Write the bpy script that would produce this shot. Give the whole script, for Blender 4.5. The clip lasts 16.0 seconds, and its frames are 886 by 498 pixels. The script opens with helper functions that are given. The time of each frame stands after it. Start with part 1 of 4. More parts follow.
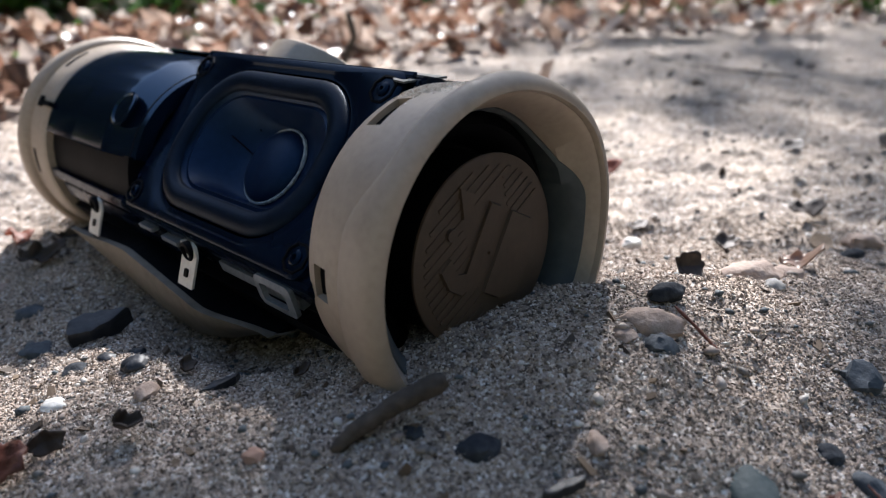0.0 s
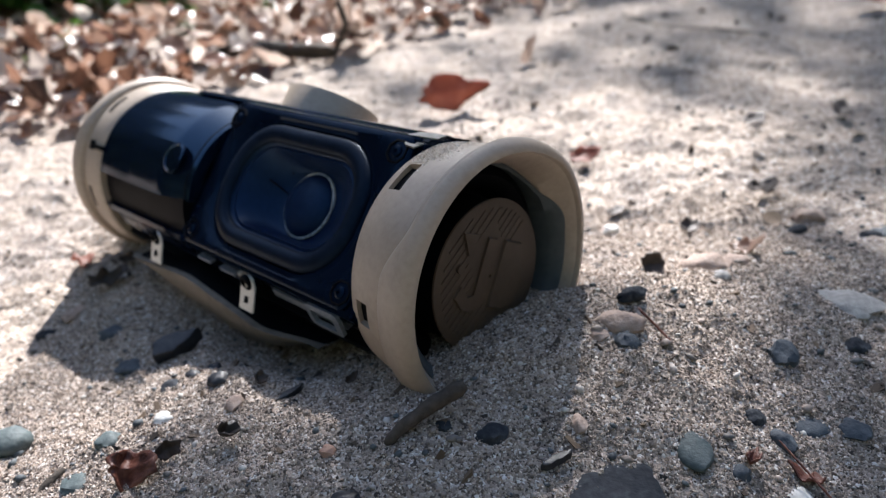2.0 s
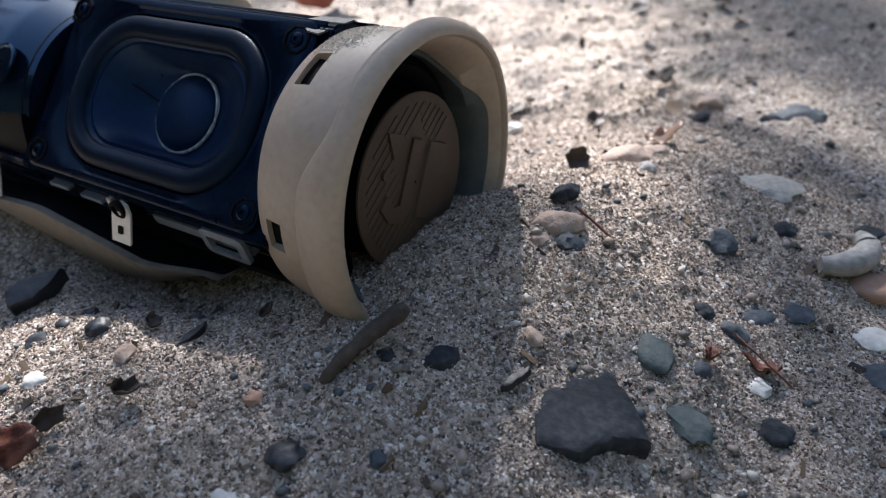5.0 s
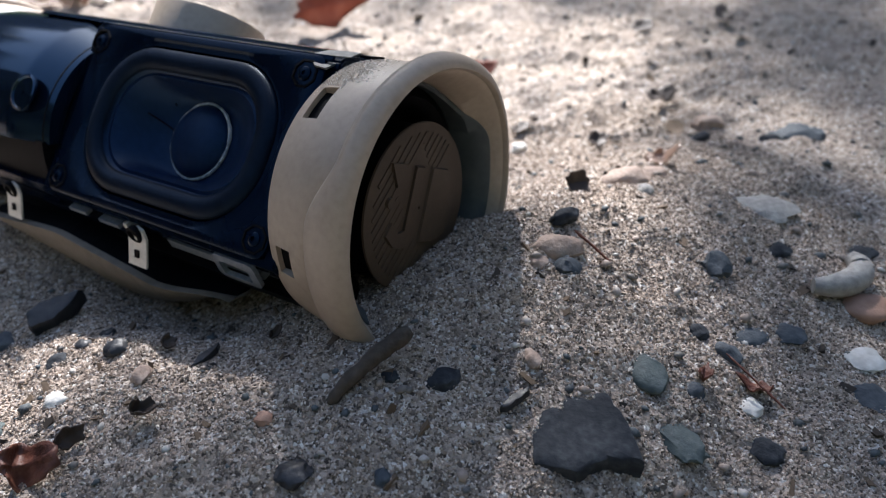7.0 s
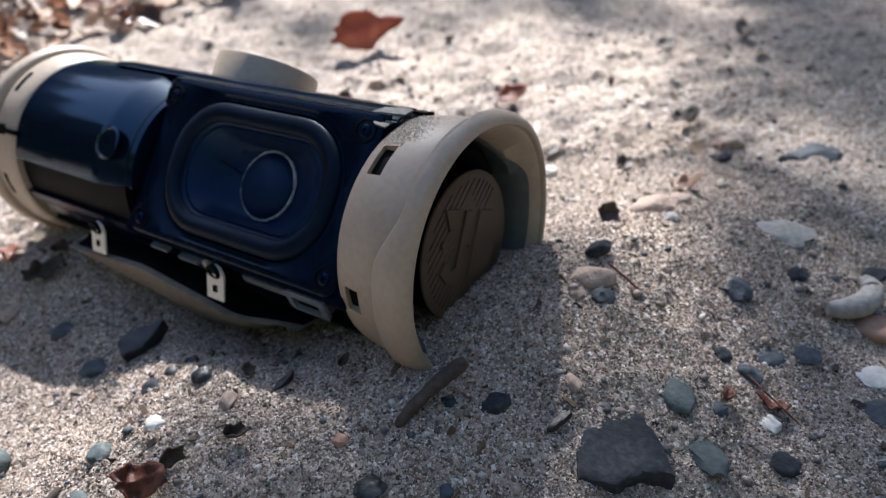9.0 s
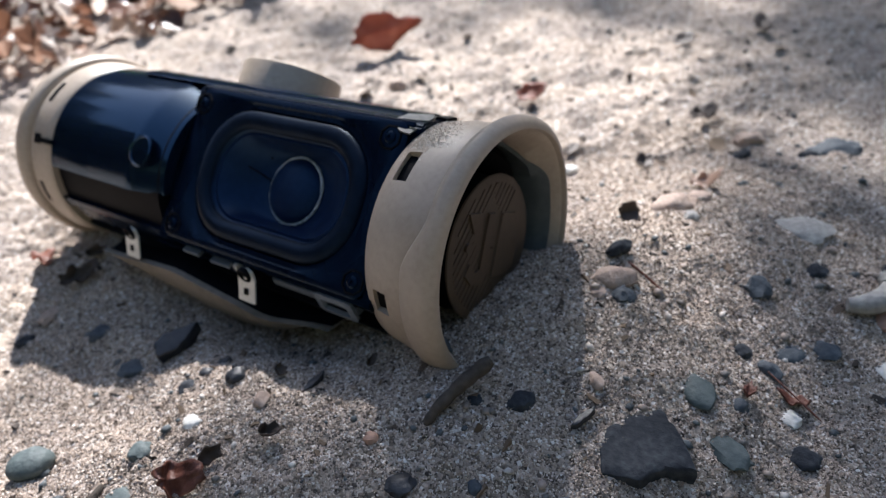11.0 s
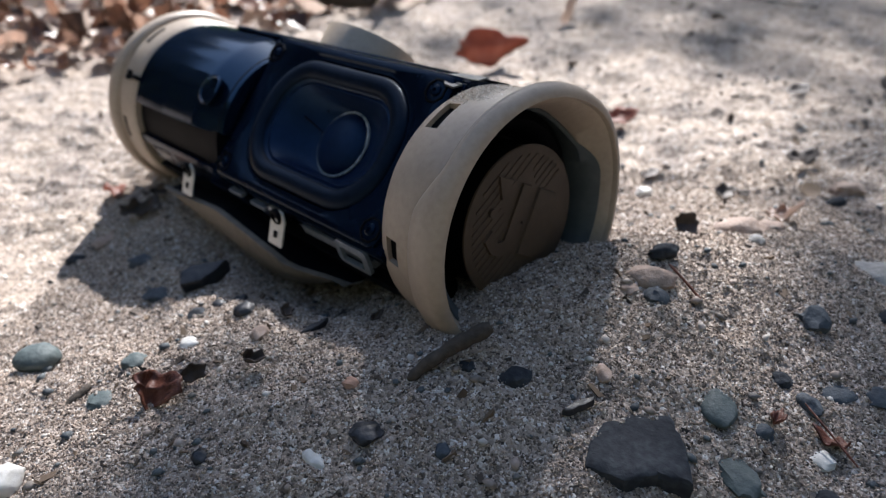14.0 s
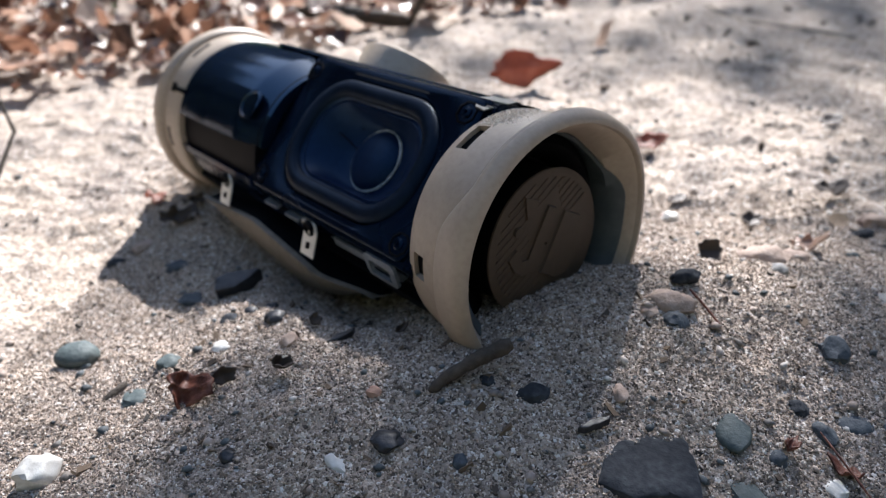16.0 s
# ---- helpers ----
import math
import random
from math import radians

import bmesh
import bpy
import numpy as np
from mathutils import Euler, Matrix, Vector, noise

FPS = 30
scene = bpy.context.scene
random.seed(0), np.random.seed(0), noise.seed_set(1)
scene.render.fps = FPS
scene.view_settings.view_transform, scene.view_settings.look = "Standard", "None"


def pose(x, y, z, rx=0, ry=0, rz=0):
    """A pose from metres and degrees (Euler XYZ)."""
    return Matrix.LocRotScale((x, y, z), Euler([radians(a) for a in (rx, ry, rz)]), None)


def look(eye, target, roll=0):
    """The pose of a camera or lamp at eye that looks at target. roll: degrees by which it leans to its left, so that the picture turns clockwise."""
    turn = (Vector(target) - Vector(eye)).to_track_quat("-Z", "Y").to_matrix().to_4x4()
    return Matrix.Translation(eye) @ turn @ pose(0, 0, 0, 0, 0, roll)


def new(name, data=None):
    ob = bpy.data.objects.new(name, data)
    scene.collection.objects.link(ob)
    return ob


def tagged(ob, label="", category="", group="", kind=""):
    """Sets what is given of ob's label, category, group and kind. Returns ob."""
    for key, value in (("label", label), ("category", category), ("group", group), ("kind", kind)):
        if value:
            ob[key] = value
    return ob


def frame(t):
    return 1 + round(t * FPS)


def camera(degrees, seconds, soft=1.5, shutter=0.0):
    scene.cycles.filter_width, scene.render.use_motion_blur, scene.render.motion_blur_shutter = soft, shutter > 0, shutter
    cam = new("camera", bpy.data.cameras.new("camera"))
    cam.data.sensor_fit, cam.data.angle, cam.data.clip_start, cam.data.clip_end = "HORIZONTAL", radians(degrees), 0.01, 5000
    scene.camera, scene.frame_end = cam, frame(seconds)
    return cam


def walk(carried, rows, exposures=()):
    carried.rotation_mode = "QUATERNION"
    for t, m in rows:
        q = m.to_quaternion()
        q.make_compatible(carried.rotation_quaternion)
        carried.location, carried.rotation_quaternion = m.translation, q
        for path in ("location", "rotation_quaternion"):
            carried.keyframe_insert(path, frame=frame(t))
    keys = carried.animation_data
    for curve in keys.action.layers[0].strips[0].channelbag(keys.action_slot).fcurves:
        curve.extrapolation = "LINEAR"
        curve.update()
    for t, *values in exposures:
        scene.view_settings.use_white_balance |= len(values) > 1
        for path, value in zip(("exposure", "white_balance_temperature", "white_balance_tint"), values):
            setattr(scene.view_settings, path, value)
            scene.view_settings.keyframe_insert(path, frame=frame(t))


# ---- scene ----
cam = camera(62.1, 16.0, soft=1.1)
cam.data.dof.use_dof, cam.data.dof.focus_distance, cam.data.dof.aperture_fstop = True, 0.185, 13.0
# seconds, eye x y z in metres, turn in degrees
ROWS = [
    (0, -0.00165, -0.00095, 0.09851, 68.023, -1.105, -0.352),
    (0.5, -0.00408, -0.01448, 0.11600, 67.532, 0.180, -2.321),
    (1, -0.00407, -0.03199, 0.13727, 64.948, 2.878, -1.343),
    (1.5, -0.00405, -0.03365, 0.13797, 64.197, 2.372, -1.454),
    (2, -0.00541, -0.03451, 0.14014, 63.462, 2.468, -2.146),
    (2.5, -0.01249, -0.02590, 0.14002, 60.491, 2.898, -5.882),
    (3, -0.01742, -0.02427, 0.14415, 59.262, 3.080, -7.167),
    (3.5, -0.01870, -0.02254, 0.14258, 59.114, 2.379, -7.875),
    (4, -0.02219, -0.01671, 0.13726, 57.905, 2.269, -10.295),
    (4.5, -0.02401, -0.00981, 0.12679, 57.096, 0.737, -13.475),
    (4.7, -0.02256, -0.00961, 0.12601, 56.479, 0.512, -13.551),
    (6.8, -0.01904, -0.01304, 0.13202, 56.852, 0.520, -13.137),
    (7, -0.01995, -0.01390, 0.13408, 57.026, 1.091, -12.922),
    (7.5, -0.02254, -0.01738, 0.14357, 57.566, 2.230, -12.148),
    (8, -0.02523, -0.02064, 0.15091, 57.376, 2.939, -11.822),
    (8.5, -0.02841, -0.02271, 0.15635, 56.677, 2.639, -12.128),
    (9, -0.02979, -0.02458, 0.15910, 56.248, 2.842, -12.045),
    (11.5, -0.03194, -0.02793, 0.16513, 55.778, 4.368, -11.100),
    (12, -0.02924, -0.02762, 0.16068, 55.912, 3.916, -10.070),
    (12.5, -0.02355, -0.02710, 0.15448, 57.220, 4.079, -7.463),
    (13, -0.01485, -0.03106, 0.14546, 58.392, 3.082, -3.604),
    (13.5, -0.01121, -0.03410, 0.13897, 60.485, 0.998, -0.999),
    (14, -0.00854, -0.03635, 0.13313, 60.923, 0.103, 0.984),
    (14.5, -0.00870, -0.03731, 0.13300, 61.389, -0.502, 1.848),
    (15, -0.00821, -0.03823, 0.13135, 61.573, -1.195, 2.524),
    (15.5, -0.00777, -0.03930, 0.13156, 61.724, -0.988, 3.021),
    (16, -0.00737, -0.04229, 0.13664, 62.146, -0.704, 3.995),
]
EXPOSURES = [(0, 0.66), (1.5, 0.72), (3, 0.90), (4.5, 0.82), (7, 0.69), (9, 0.68), (11.5, 0.62), (13, 0.52), (14.5, 0.56), (16, 0.76)]
walk(cam, [(t, pose(*row)) for t, *row in ROWS], EXPOSURES)

# ---- light ----
SUN_EL, SUN_AZ = 43.0, 7.0  # degrees; azimuth from +y towards +x
sun_to = Vector((math.sin(radians(SUN_AZ)) * math.cos(radians(SUN_EL)), math.cos(radians(SUN_AZ)) * math.cos(radians(SUN_EL)), math.sin(radians(SUN_EL))))
world = bpy.data.worlds.new("sky")
scene.world = world
world.use_nodes = True
wn = world.node_tree.nodes
sky = wn.new("ShaderNodeTexSky")
sky.sky_type = "NISHITA"
sky.sun_disc = False
sky.sun_elevation, sky.sun_rotation = radians(SUN_EL), radians(SUN_AZ)
wn["Background"].inputs["Strength"].default_value = 0.170
world.node_tree.links.new(sky.outputs[0], wn["Background"].inputs["Color"])
sun = new("sun", bpy.data.lights.new("sun", "SUN"))
sun.data.energy, sun.data.angle, sun.data.color = 8.2, radians(0.9), (1.0, 0.985, 1.0)
sun.matrix_world = look(sun_to * 6, (0, 0, 0))


# ---- materials ----
def material(name, stops, scale=300.0, rough=0.6, metal=0.0, bump=0.0, bump_scale=None, rough_var=0.1, island=False, spec=0.5, detail=4.0, coat=0.0, through_light=0.0, tint=None):
    """A surface whose colour runs over the stops, by noise of that many waves a metre, or by island."""
    m = bpy.data.materials.new(name)
    m.use_nodes = True
    nt = m.node_tree
    n, l = nt.nodes, nt.links
    bsdf = n["Principled BSDF"]
    co = n.new("ShaderNodeTexCoord")
    no = n.new("ShaderNodeTexNoise")
    no.inputs["Scale"].default_value, no.inputs["Detail"].default_value = scale, detail
    l.new(co.outputs["Object"], no.inputs["Vector"])
    big = n.new("ShaderNodeTexNoise")
    big.inputs["Scale"].default_value, big.inputs["Detail"].default_value = scale / 9, 3
    l.new(co.outputs["Object"], big.inputs["Vector"])
    mix = n.new("ShaderNodeMath")
    mix.operation = "MULTIPLY_ADD"
    l.new(no.outputs["Fac"], mix.inputs[0])
    mix.inputs[1].default_value = 0.55
    half = n.new("ShaderNodeMath")
    half.operation = "MULTIPLY"
    l.new(big.outputs["Fac"], half.inputs[0])
    half.inputs[1].default_value = 0.45
    l.new(half.outputs[0], mix.inputs[2])
    fac = mix.outputs[0]
    if island:
        geo = n.new("ShaderNodeNewGeometry")
        m2 = n.new("ShaderNodeMath")
        m2.operation = "MULTIPLY_ADD"
        l.new(fac, m2.inputs[0])
        m2.inputs[1].default_value = 0.5
        m3 = n.new("ShaderNodeMath")
        m3.operation = "MULTIPLY_ADD"
        l.new(geo.outputs["Random Per Island"], m3.inputs[0])
        m3.inputs[1].default_value, m3.inputs[2].default_value = 0.9, -0.2
        l.new(m3.outputs[0], m2.inputs[2])
        fac = m2.outputs[0]
    ramp = n.new("ShaderNodeValToRGB")
    els = ramp.color_ramp.elements
    lo, hi = (0.05, 0.95) if island else (0.32, 0.68)
    for i, c in enumerate(stops):
        pos = lo + (hi - lo) * i / max(1, len(stops) - 1)
        e = els[i] if i < 2 else els.new(pos)
        e.position, e.color = pos, (*c, 1)
    l.new(fac, ramp.inputs["Fac"])
    l.new(ramp.outputs["Color"], bsdf.inputs["Base Color"])
    rr = n.new("ShaderNodeMapRange")
    rr.inputs["To Min"].default_value, rr.inputs["To Max"].default_value = max(0.02, rough - rough_var), min(1.0, rough + rough_var)
    l.new(big.outputs["Fac"], rr.inputs["Value"])
    l.new(rr.outputs["Result"], bsdf.inputs["Roughness"])
    bsdf.inputs["Metallic"].default_value = metal
    bsdf.inputs["Specular IOR Level"].default_value = spec
    bsdf.inputs["Coat Weight"].default_value = coat
    if tint:
        bsdf.inputs["Specular Tint"].default_value = (*tint, 1)
        bsdf.inputs["Coat Tint"].default_value = (*tint, 1)
    if bump:
        bn = n.new("ShaderNodeTexNoise")
        bn.inputs["Scale"].default_value, bn.inputs["Detail"].default_value = bump_scale or scale * 2, 5
        l.new(co.outputs["Object"], bn.inputs["Vector"])
        b = n.new("ShaderNodeBump")
        b.inputs["Strength"].default_value, b.inputs["Distance"].default_value = 0.6, bump
        l.new(bn.outputs["Fac"], b.inputs["Height"])
        l.new(b.outputs["Normal"], bsdf.inputs["Normal"])
    if through_light:
        tr = n.new("ShaderNodeBsdfTranslucent")
        l.new(ramp.outputs["Color"], tr.inputs["Color"])
        ms = n.new("ShaderNodeMixShader")
        ms.inputs[0].default_value = through_light
        l.new(bsdf.outputs[0], ms.inputs[1])
        l.new(tr.outputs[0], ms.inputs[2])
        l.new(ms.outputs[0], n["Material Output"].inputs["Surface"])
    return m


def sand_material():
    """Coarse river sand: single grains of many colours, with damp and dry patches."""
    m = bpy.data.materials.new("sand")
    m.use_nodes = True
    nt = m.node_tree
    n, l = nt.nodes, nt.links
    bsdf = n["Principled BSDF"]
    co = n.new("ShaderNodeTexCoord")
    vor = n.new("ShaderNodeTexVoronoi")
    vor.inputs["Scale"].default_value = 1000
    warp = n.new("ShaderNodeTexNoise")
    warp.inputs["Scale"].default_value, warp.inputs["Detail"].default_value = 900, 3
    l.new(co.outputs["Object"], warp.inputs["Vector"])
    shift = n.new("ShaderNodeVectorMath")
    shift.operation = "MULTIPLY_ADD"
    l.new(warp.outputs["Color"], shift.inputs[0])
    shift.inputs[1].default_value = (0.0016, 0.0016, 0.0016)
    l.new(co.outputs["Object"], shift.inputs[2])
    l.new(shift.outputs[0], vor.inputs["Vector"])
    sep = n.new("ShaderNodeSeparateColor")
    l.new(vor.outputs["Color"], sep.inputs[0])
    ramp = n.new("ShaderNodeValToRGB")
    els = ramp.color_ramp.elements
    for i, (p, c) in enumerate(((0.0, (0.060, 0.048, 0.041)), (0.13, (0.185, 0.148, 0.120)), (0.40, (0.352, 0.285, 0.234)), (0.72, (0.462, 0.381, 0.318)), (0.90, (0.57, 0.493, 0.424)), (1.0, (0.80, 0.76, 0.71)))):
        e = els[i] if i < 2 else els.new(p)
        e.position, e.color = p, (*c, 1)
    l.new(sep.outputs[0], ramp.inputs["Fac"])
    patch = n.new("ShaderNodeTexNoise")
    patch.inputs["Scale"].default_value, patch.inputs["Detail"].default_value = 26, 6
    l.new(co.outputs["Object"], patch.inputs["Vector"])
    tone = n.new("ShaderNodeValToRGB")
    tone.color_ramp.elements[0].position, tone.color_ramp.elements[0].color = 0.34, (0.70, 0.70, 0.72, 1)
    tone.color_ramp.elements[1].position, tone.color_ramp.elements[1].color = 0.62, (1.0, 0.98, 0.95, 1)
    l.new(patch.outputs["Fac"], tone.inputs["Fac"])
    mul = n.new("ShaderNodeMix")
    mul.data_type, mul.blend_type = "RGBA", "MULTIPLY"
    mul.inputs[0].default_value = 1.0
    l.new(ramp.outputs["Color"], mul.inputs[6])
    l.new(tone.outputs["Color"], mul.inputs[7])
    l.new(mul.outputs[2], bsdf.inputs["Base Color"])
    bsdf.inputs["Roughness"].default_value = 0.82
    bsdf.inputs["Specular IOR Level"].default_value = 0.18
    fine = n.new("ShaderNodeTexNoise")
    fine.inputs["Scale"].default_value, fine.inputs["Detail"].default_value = 260, 5
    l.new(co.outputs["Object"], fine.inputs["Vector"])
    b1 = n.new("ShaderNodeBump")
    b1.inputs["Strength"].default_value, b1.inputs["Distance"].default_value = 0.5, 0.0016
    l.new(fine.outputs["Fac"], b1.inputs["Height"])
    b2 = n.new("ShaderNodeBump")
    b2.invert = True
    b2.inputs["Strength"].default_value, b2.inputs["Distance"].default_value = 0.60, 0.0007
    l.new(vor.outputs["Distance"], b2.inputs["Height"])
    l.new(b1.outputs["Normal"], b2.inputs["Normal"])
    l.new(b2.outputs["Normal"], bsdf.inputs["Normal"])
    return m


M_SAND = sand_material()
M_GRAIN = material("sand_grains", [(0.09, 0.072, 0.062), (0.26, 0.205, 0.165), (0.38, 0.30, 0.240), (0.49, 0.40, 0.328), (0.72, 0.66, 0.60)], 900, 0.75, island=True, spec=0.18)
M_BEIGE = material("beige_rubber", [(0.335, 0.268, 0.208), (0.385, 0.311, 0.243), (0.420, 0.341, 0.269)], 500, 0.46, bump=0.00005, bump_scale=2500, rough_var=0.08)
# darker copy of the beige: shade under the tube put into the foot's colour
M_FOOT = material("shaded_beige_rubber", [(0.15, 0.125, 0.098), (0.21, 0.172, 0.136), (0.26, 0.215, 0.172)], 240, 0.6, bump=0.00006, bump_scale=2000)
# beige darkened to brown: the recess's shade is in the plate's colour
M_DISC = material("shaded_beige_radiator", [(0.060, 0.039, 0.025), (0.084, 0.055, 0.035)], 400, 0.6, bump=0.0001, bump_scale=2000)
M_GLOSS = material("gloss_black_plastic", [(0.0015, 0.004, 0.011), (0.003, 0.007, 0.019)], 120, 0.13, rough_var=0.06, bump=0.00012, bump_scale=60, spec=0.7, tint=(0.28, 0.62, 1.0))
M_NAVY = material("satin_black_plastic", [(0.0008, 0.0024, 0.009), (0.002, 0.006, 0.018)], 300, 0.26, rough_var=0.08, bump=0.00005, bump_scale=1500, spec=0.17, tint=(0.28, 0.62, 1.0))
M_MATT = material("matt_black_plastic", [(0.0012, 0.0012, 0.002), (0.003, 0.0033, 0.005)], 300, 0.6, bump=0.0001, spec=0.08)
M_CONE = material("speaker_cone_paper", [(0.005, 0.012, 0.036), (0.009, 0.021, 0.058)], 500, 0.36, bump=0.0001, bump_scale=1800, spec=0.22, tint=(0.28, 0.62, 1.0))
M_RUBBER = material("butyl_rubber", [(0.003, 0.005, 0.011), (0.007, 0.012, 0.024)], 350, 0.42, rough_var=0.1, bump=0.00008, bump_scale=1500, spec=0.12, tint=(0.28, 0.62, 1.0))
M_SLEEVE = material("blue_grey_rubber", [(0.045, 0.055, 0.060), (0.075, 0.088, 0.094)], 300, 0.6, bump=0.0001)
M_GRAIN_PALE = material("pale_sand_grains", [(0.58, 0.51, 0.43), (0.74, 0.67, 0.59), (0.85, 0.81, 0.75), (0.93, 0.91, 0.88)], 900, 0.5, island=True, through_light=0.5)
M_FOIL = material("dusty_tape", [(0.02, 0.024, 0.025), (0.05, 0.055, 0.055), (0.10, 0.10, 0.095)], 500, 0.6, bump=0.0005, bump_scale=300)
M_GLUE = material("dried_glue", [(0.05, 0.07, 0.10), (0.34, 0.37, 0.40), (0.66, 0.67, 0.66)], 700, 0.5)
M_STEEL = material("zinc_steel", [(0.50, 0.48, 0.44), (0.66, 0.64, 0.59)], 700, 0.40, metal=0.2, bump=0.00004)
M_STEELB = material("dull_steel", [(0.13, 0.15, 0.18), (0.25, 0.28, 0.32)], 700, 0.42, metal=0.35)
M_STONE_BLUE = material("blue_grey_stone", [(0.026, 0.034, 0.046), (0.050, 0.062, 0.075), (0.088, 0.102, 0.114)], 500, 0.75, bump=0.0005, bump_scale=700)
M_STONE_DARK = material("dark_slate", [(0.012, 0.014, 0.019), (0.027, 0.031, 0.038), (0.058, 0.063, 0.070)], 420, 0.85, bump=0.0009, bump_scale=420, spec=0.3)
M_STONE_GREEN = material("green_grey_stone", [(0.034, 0.050, 0.053), (0.062, 0.083, 0.084), (0.100, 0.120, 0.118)], 400, 0.7, bump=0.0005, bump_scale=600)
M_STONE_TAN = material("tan_sandstone", [(0.24, 0.172, 0.135), (0.36, 0.265, 0.212), (0.43, 0.34, 0.285)], 500, 0.8, bump=0.0005, bump_scale=900)
M_STONE_PALE = material("pale_quartz", [(0.42, 0.40, 0.36), (0.58, 0.56, 0.52), (0.70, 0.69, 0.66)], 350, 0.55, bump=0.0003, bump_scale=600)
M_STONE_GREY = material("pale_grey_stone", [(0.20, 0.19, 0.18), (0.30, 0.285, 0.265), (0.40, 0.38, 0.35)], 450, 0.8, bump=0.0005, bump_scale=700)
M_STONE_PINK = material("pink_stone", [(0.30, 0.17, 0.12), (0.40, 0.24, 0.17)], 400, 0.7, bump=0.0003)
M_COAL = material("charred_wood", [(0.008, 0.009, 0.012), (0.028, 0.030, 0.036)], 300, 0.5, bump=0.0008, bump_scale=300)
M_BARK = material("bark", [(0.026, 0.020, 0.016), (0.055, 0.043, 0.033), (0.09, 0.070, 0.054)], 500, 0.85, bump=0.0008, bump_scale=600)
M_DEBRIS = material("debris", [(0.012, 0.010, 0.009), (0.05, 0.035, 0.025), (0.10, 0.065, 0.04), (0.16, 0.11, 0.07)], 400, 0.8, island=True)
M_GRAVEL = material("small_gravel", [(0.05, 0.058, 0.065), (0.10, 0.115, 0.12), (0.22, 0.18, 0.15), (0.38, 0.30, 0.25), (0.6, 0.58, 0.54)], 400, 0.7, island=True, bump=0.0003)
M_LEAF_RED = material("red_brown_leaf", [(0.26, 0.10, 0.065), (0.36, 0.155, 0.11), (0.46, 0.25, 0.19)], 90, 0.5, bump=0.0015, bump_scale=160, through_light=0.6)
M_LEAF_RUST = material("rusty_leaf", [(0.07, 0.022, 0.014), (0.17, 0.058, 0.036), (0.28, 0.12, 0.08)], 300, 0.5, bump=0.0012, bump_scale=500, through_light=0.2)
M_LEAF_DARK = material("rotten_leaf", [(0.020, 0.014, 0.011), (0.055, 0.036, 0.026), (0.09, 0.06, 0.042)], 200, 0.6, bump=0.0006, bump_scale=400, through_light=0.1)
# end stops also stand in for shaded gaps and sunlit glints among the leaves
M_LITTER = material("dry_leaf_litter", [(0.040, 0.022, 0.016), (0.20, 0.095, 0.058), (0.36, 0.225, 0.165), (0.54, 0.43, 0.36), (0.76, 0.69, 0.63)], 60, 0.30, island=True, bump=0.002, bump_scale=120, through_light=0.45)
M_GREEN = material("green_leaf", [(0.03, 0.07, 0.012), (0.06, 0.14, 0.02), (0.11, 0.22, 0.035)], 40, 0.45, island=True, through_light=0.5)


# ---- mesh helpers ----
def part(name, bm, mat, parent=None, label="", smooth=True):
    bmesh.ops.recalc_face_normals(bm, faces=bm.faces[:])
    me = bpy.data.meshes.new(name)
    bm.to_mesh(me)
    bm.free()
    me.materials.append(mat)
    if smooth:
        me.polygons.foreach_set("use_smooth", [True] * len(me.polygons))
        me.set_sharp_from_angle(angle=radians(38))
    ob = new(name, me)
    ob.parent = parent
    return tagged(ob, label)


def raw_mesh(name, verts, faces, mat, smooth=False):
    me = bpy.data.meshes.new(name)
    me.from_pydata([tuple(v) for v in verts], [], [tuple(f) for f in faces])
    me.materials.append(mat)
    if smooth:
        me.polygons.foreach_set("use_smooth", [True] * len(me.polygons))
    return new(name, me)


def skin(bm, rings, closed_ring=True, closed_run=False):
    """Quads between rings of points."""
    vs = [[bm.verts.new(p) for p in ring] for ring in rings]
    k = len(vs)
    for i in range(k if closed_run else k - 1):
        a, b = vs[i], vs[(i + 1) % k]
        m = len(a)
        for j in range(m if closed_ring else m - 1):
            bm.faces.new((a[j], a[(j + 1) % m], b[(j + 1) % m], b[j]))
    return vs


def at(s, r, deg):
    """Round the speaker's axis: s along it, radius, angle (0 out to the front, 90 up)."""
    a = radians(deg)
    return Vector((s, r * math.cos(a), r * math.sin(a)))


FACE = 40.0


def on(s, n, t):
    """On the driver's face: s along the axis, n out of the face, t up the face."""
    a = radians(FACE)
    return Vector((s, n * math.cos(a) - t * math.sin(a), n * math.sin(a) + t * math.cos(a)))


def revolve(bm, profile, a0=0.0, a1=360.0, steps=96):
    """Turn a list of (s, r) about the axis. All round, or over an arc with closed ends."""
    full = abs(a1 - a0) >= 360
    rings = [[at(s, r, a0 + (a1 - a0) * j / steps) for s, r in profile] for j in range(steps if full else steps + 1)]
    vs = skin(bm, rings, closed_ring=True, closed_run=full)
    if not full:
        bm.faces.new(vs[0]), bm.faces.new(vs[-1])


def block(bm, lo, hi, place, bevel=0.0):
    """A box between two corners in (s, n, t), laid by place()."""
    made = bmesh.ops.create_cube(bm, size=1.0)["verts"]
    for v in made:
        c = [lo[i] + (hi[i] - lo[i]) * (v.co[i] + 0.5) for i in range(3)]
        v.co = Vector(c)
    if bevel:
        es = list({e for v in made for e in v.link_edges})
        out = bmesh.ops.bevel(bm, geom=es, offset=bevel, segments=2, affect="EDGES")
        made = list({v for f in out["faces"] for v in f.verts} | {v for v in made if v.is_valid})
    for v in made:
        v.co = place(*v.co)


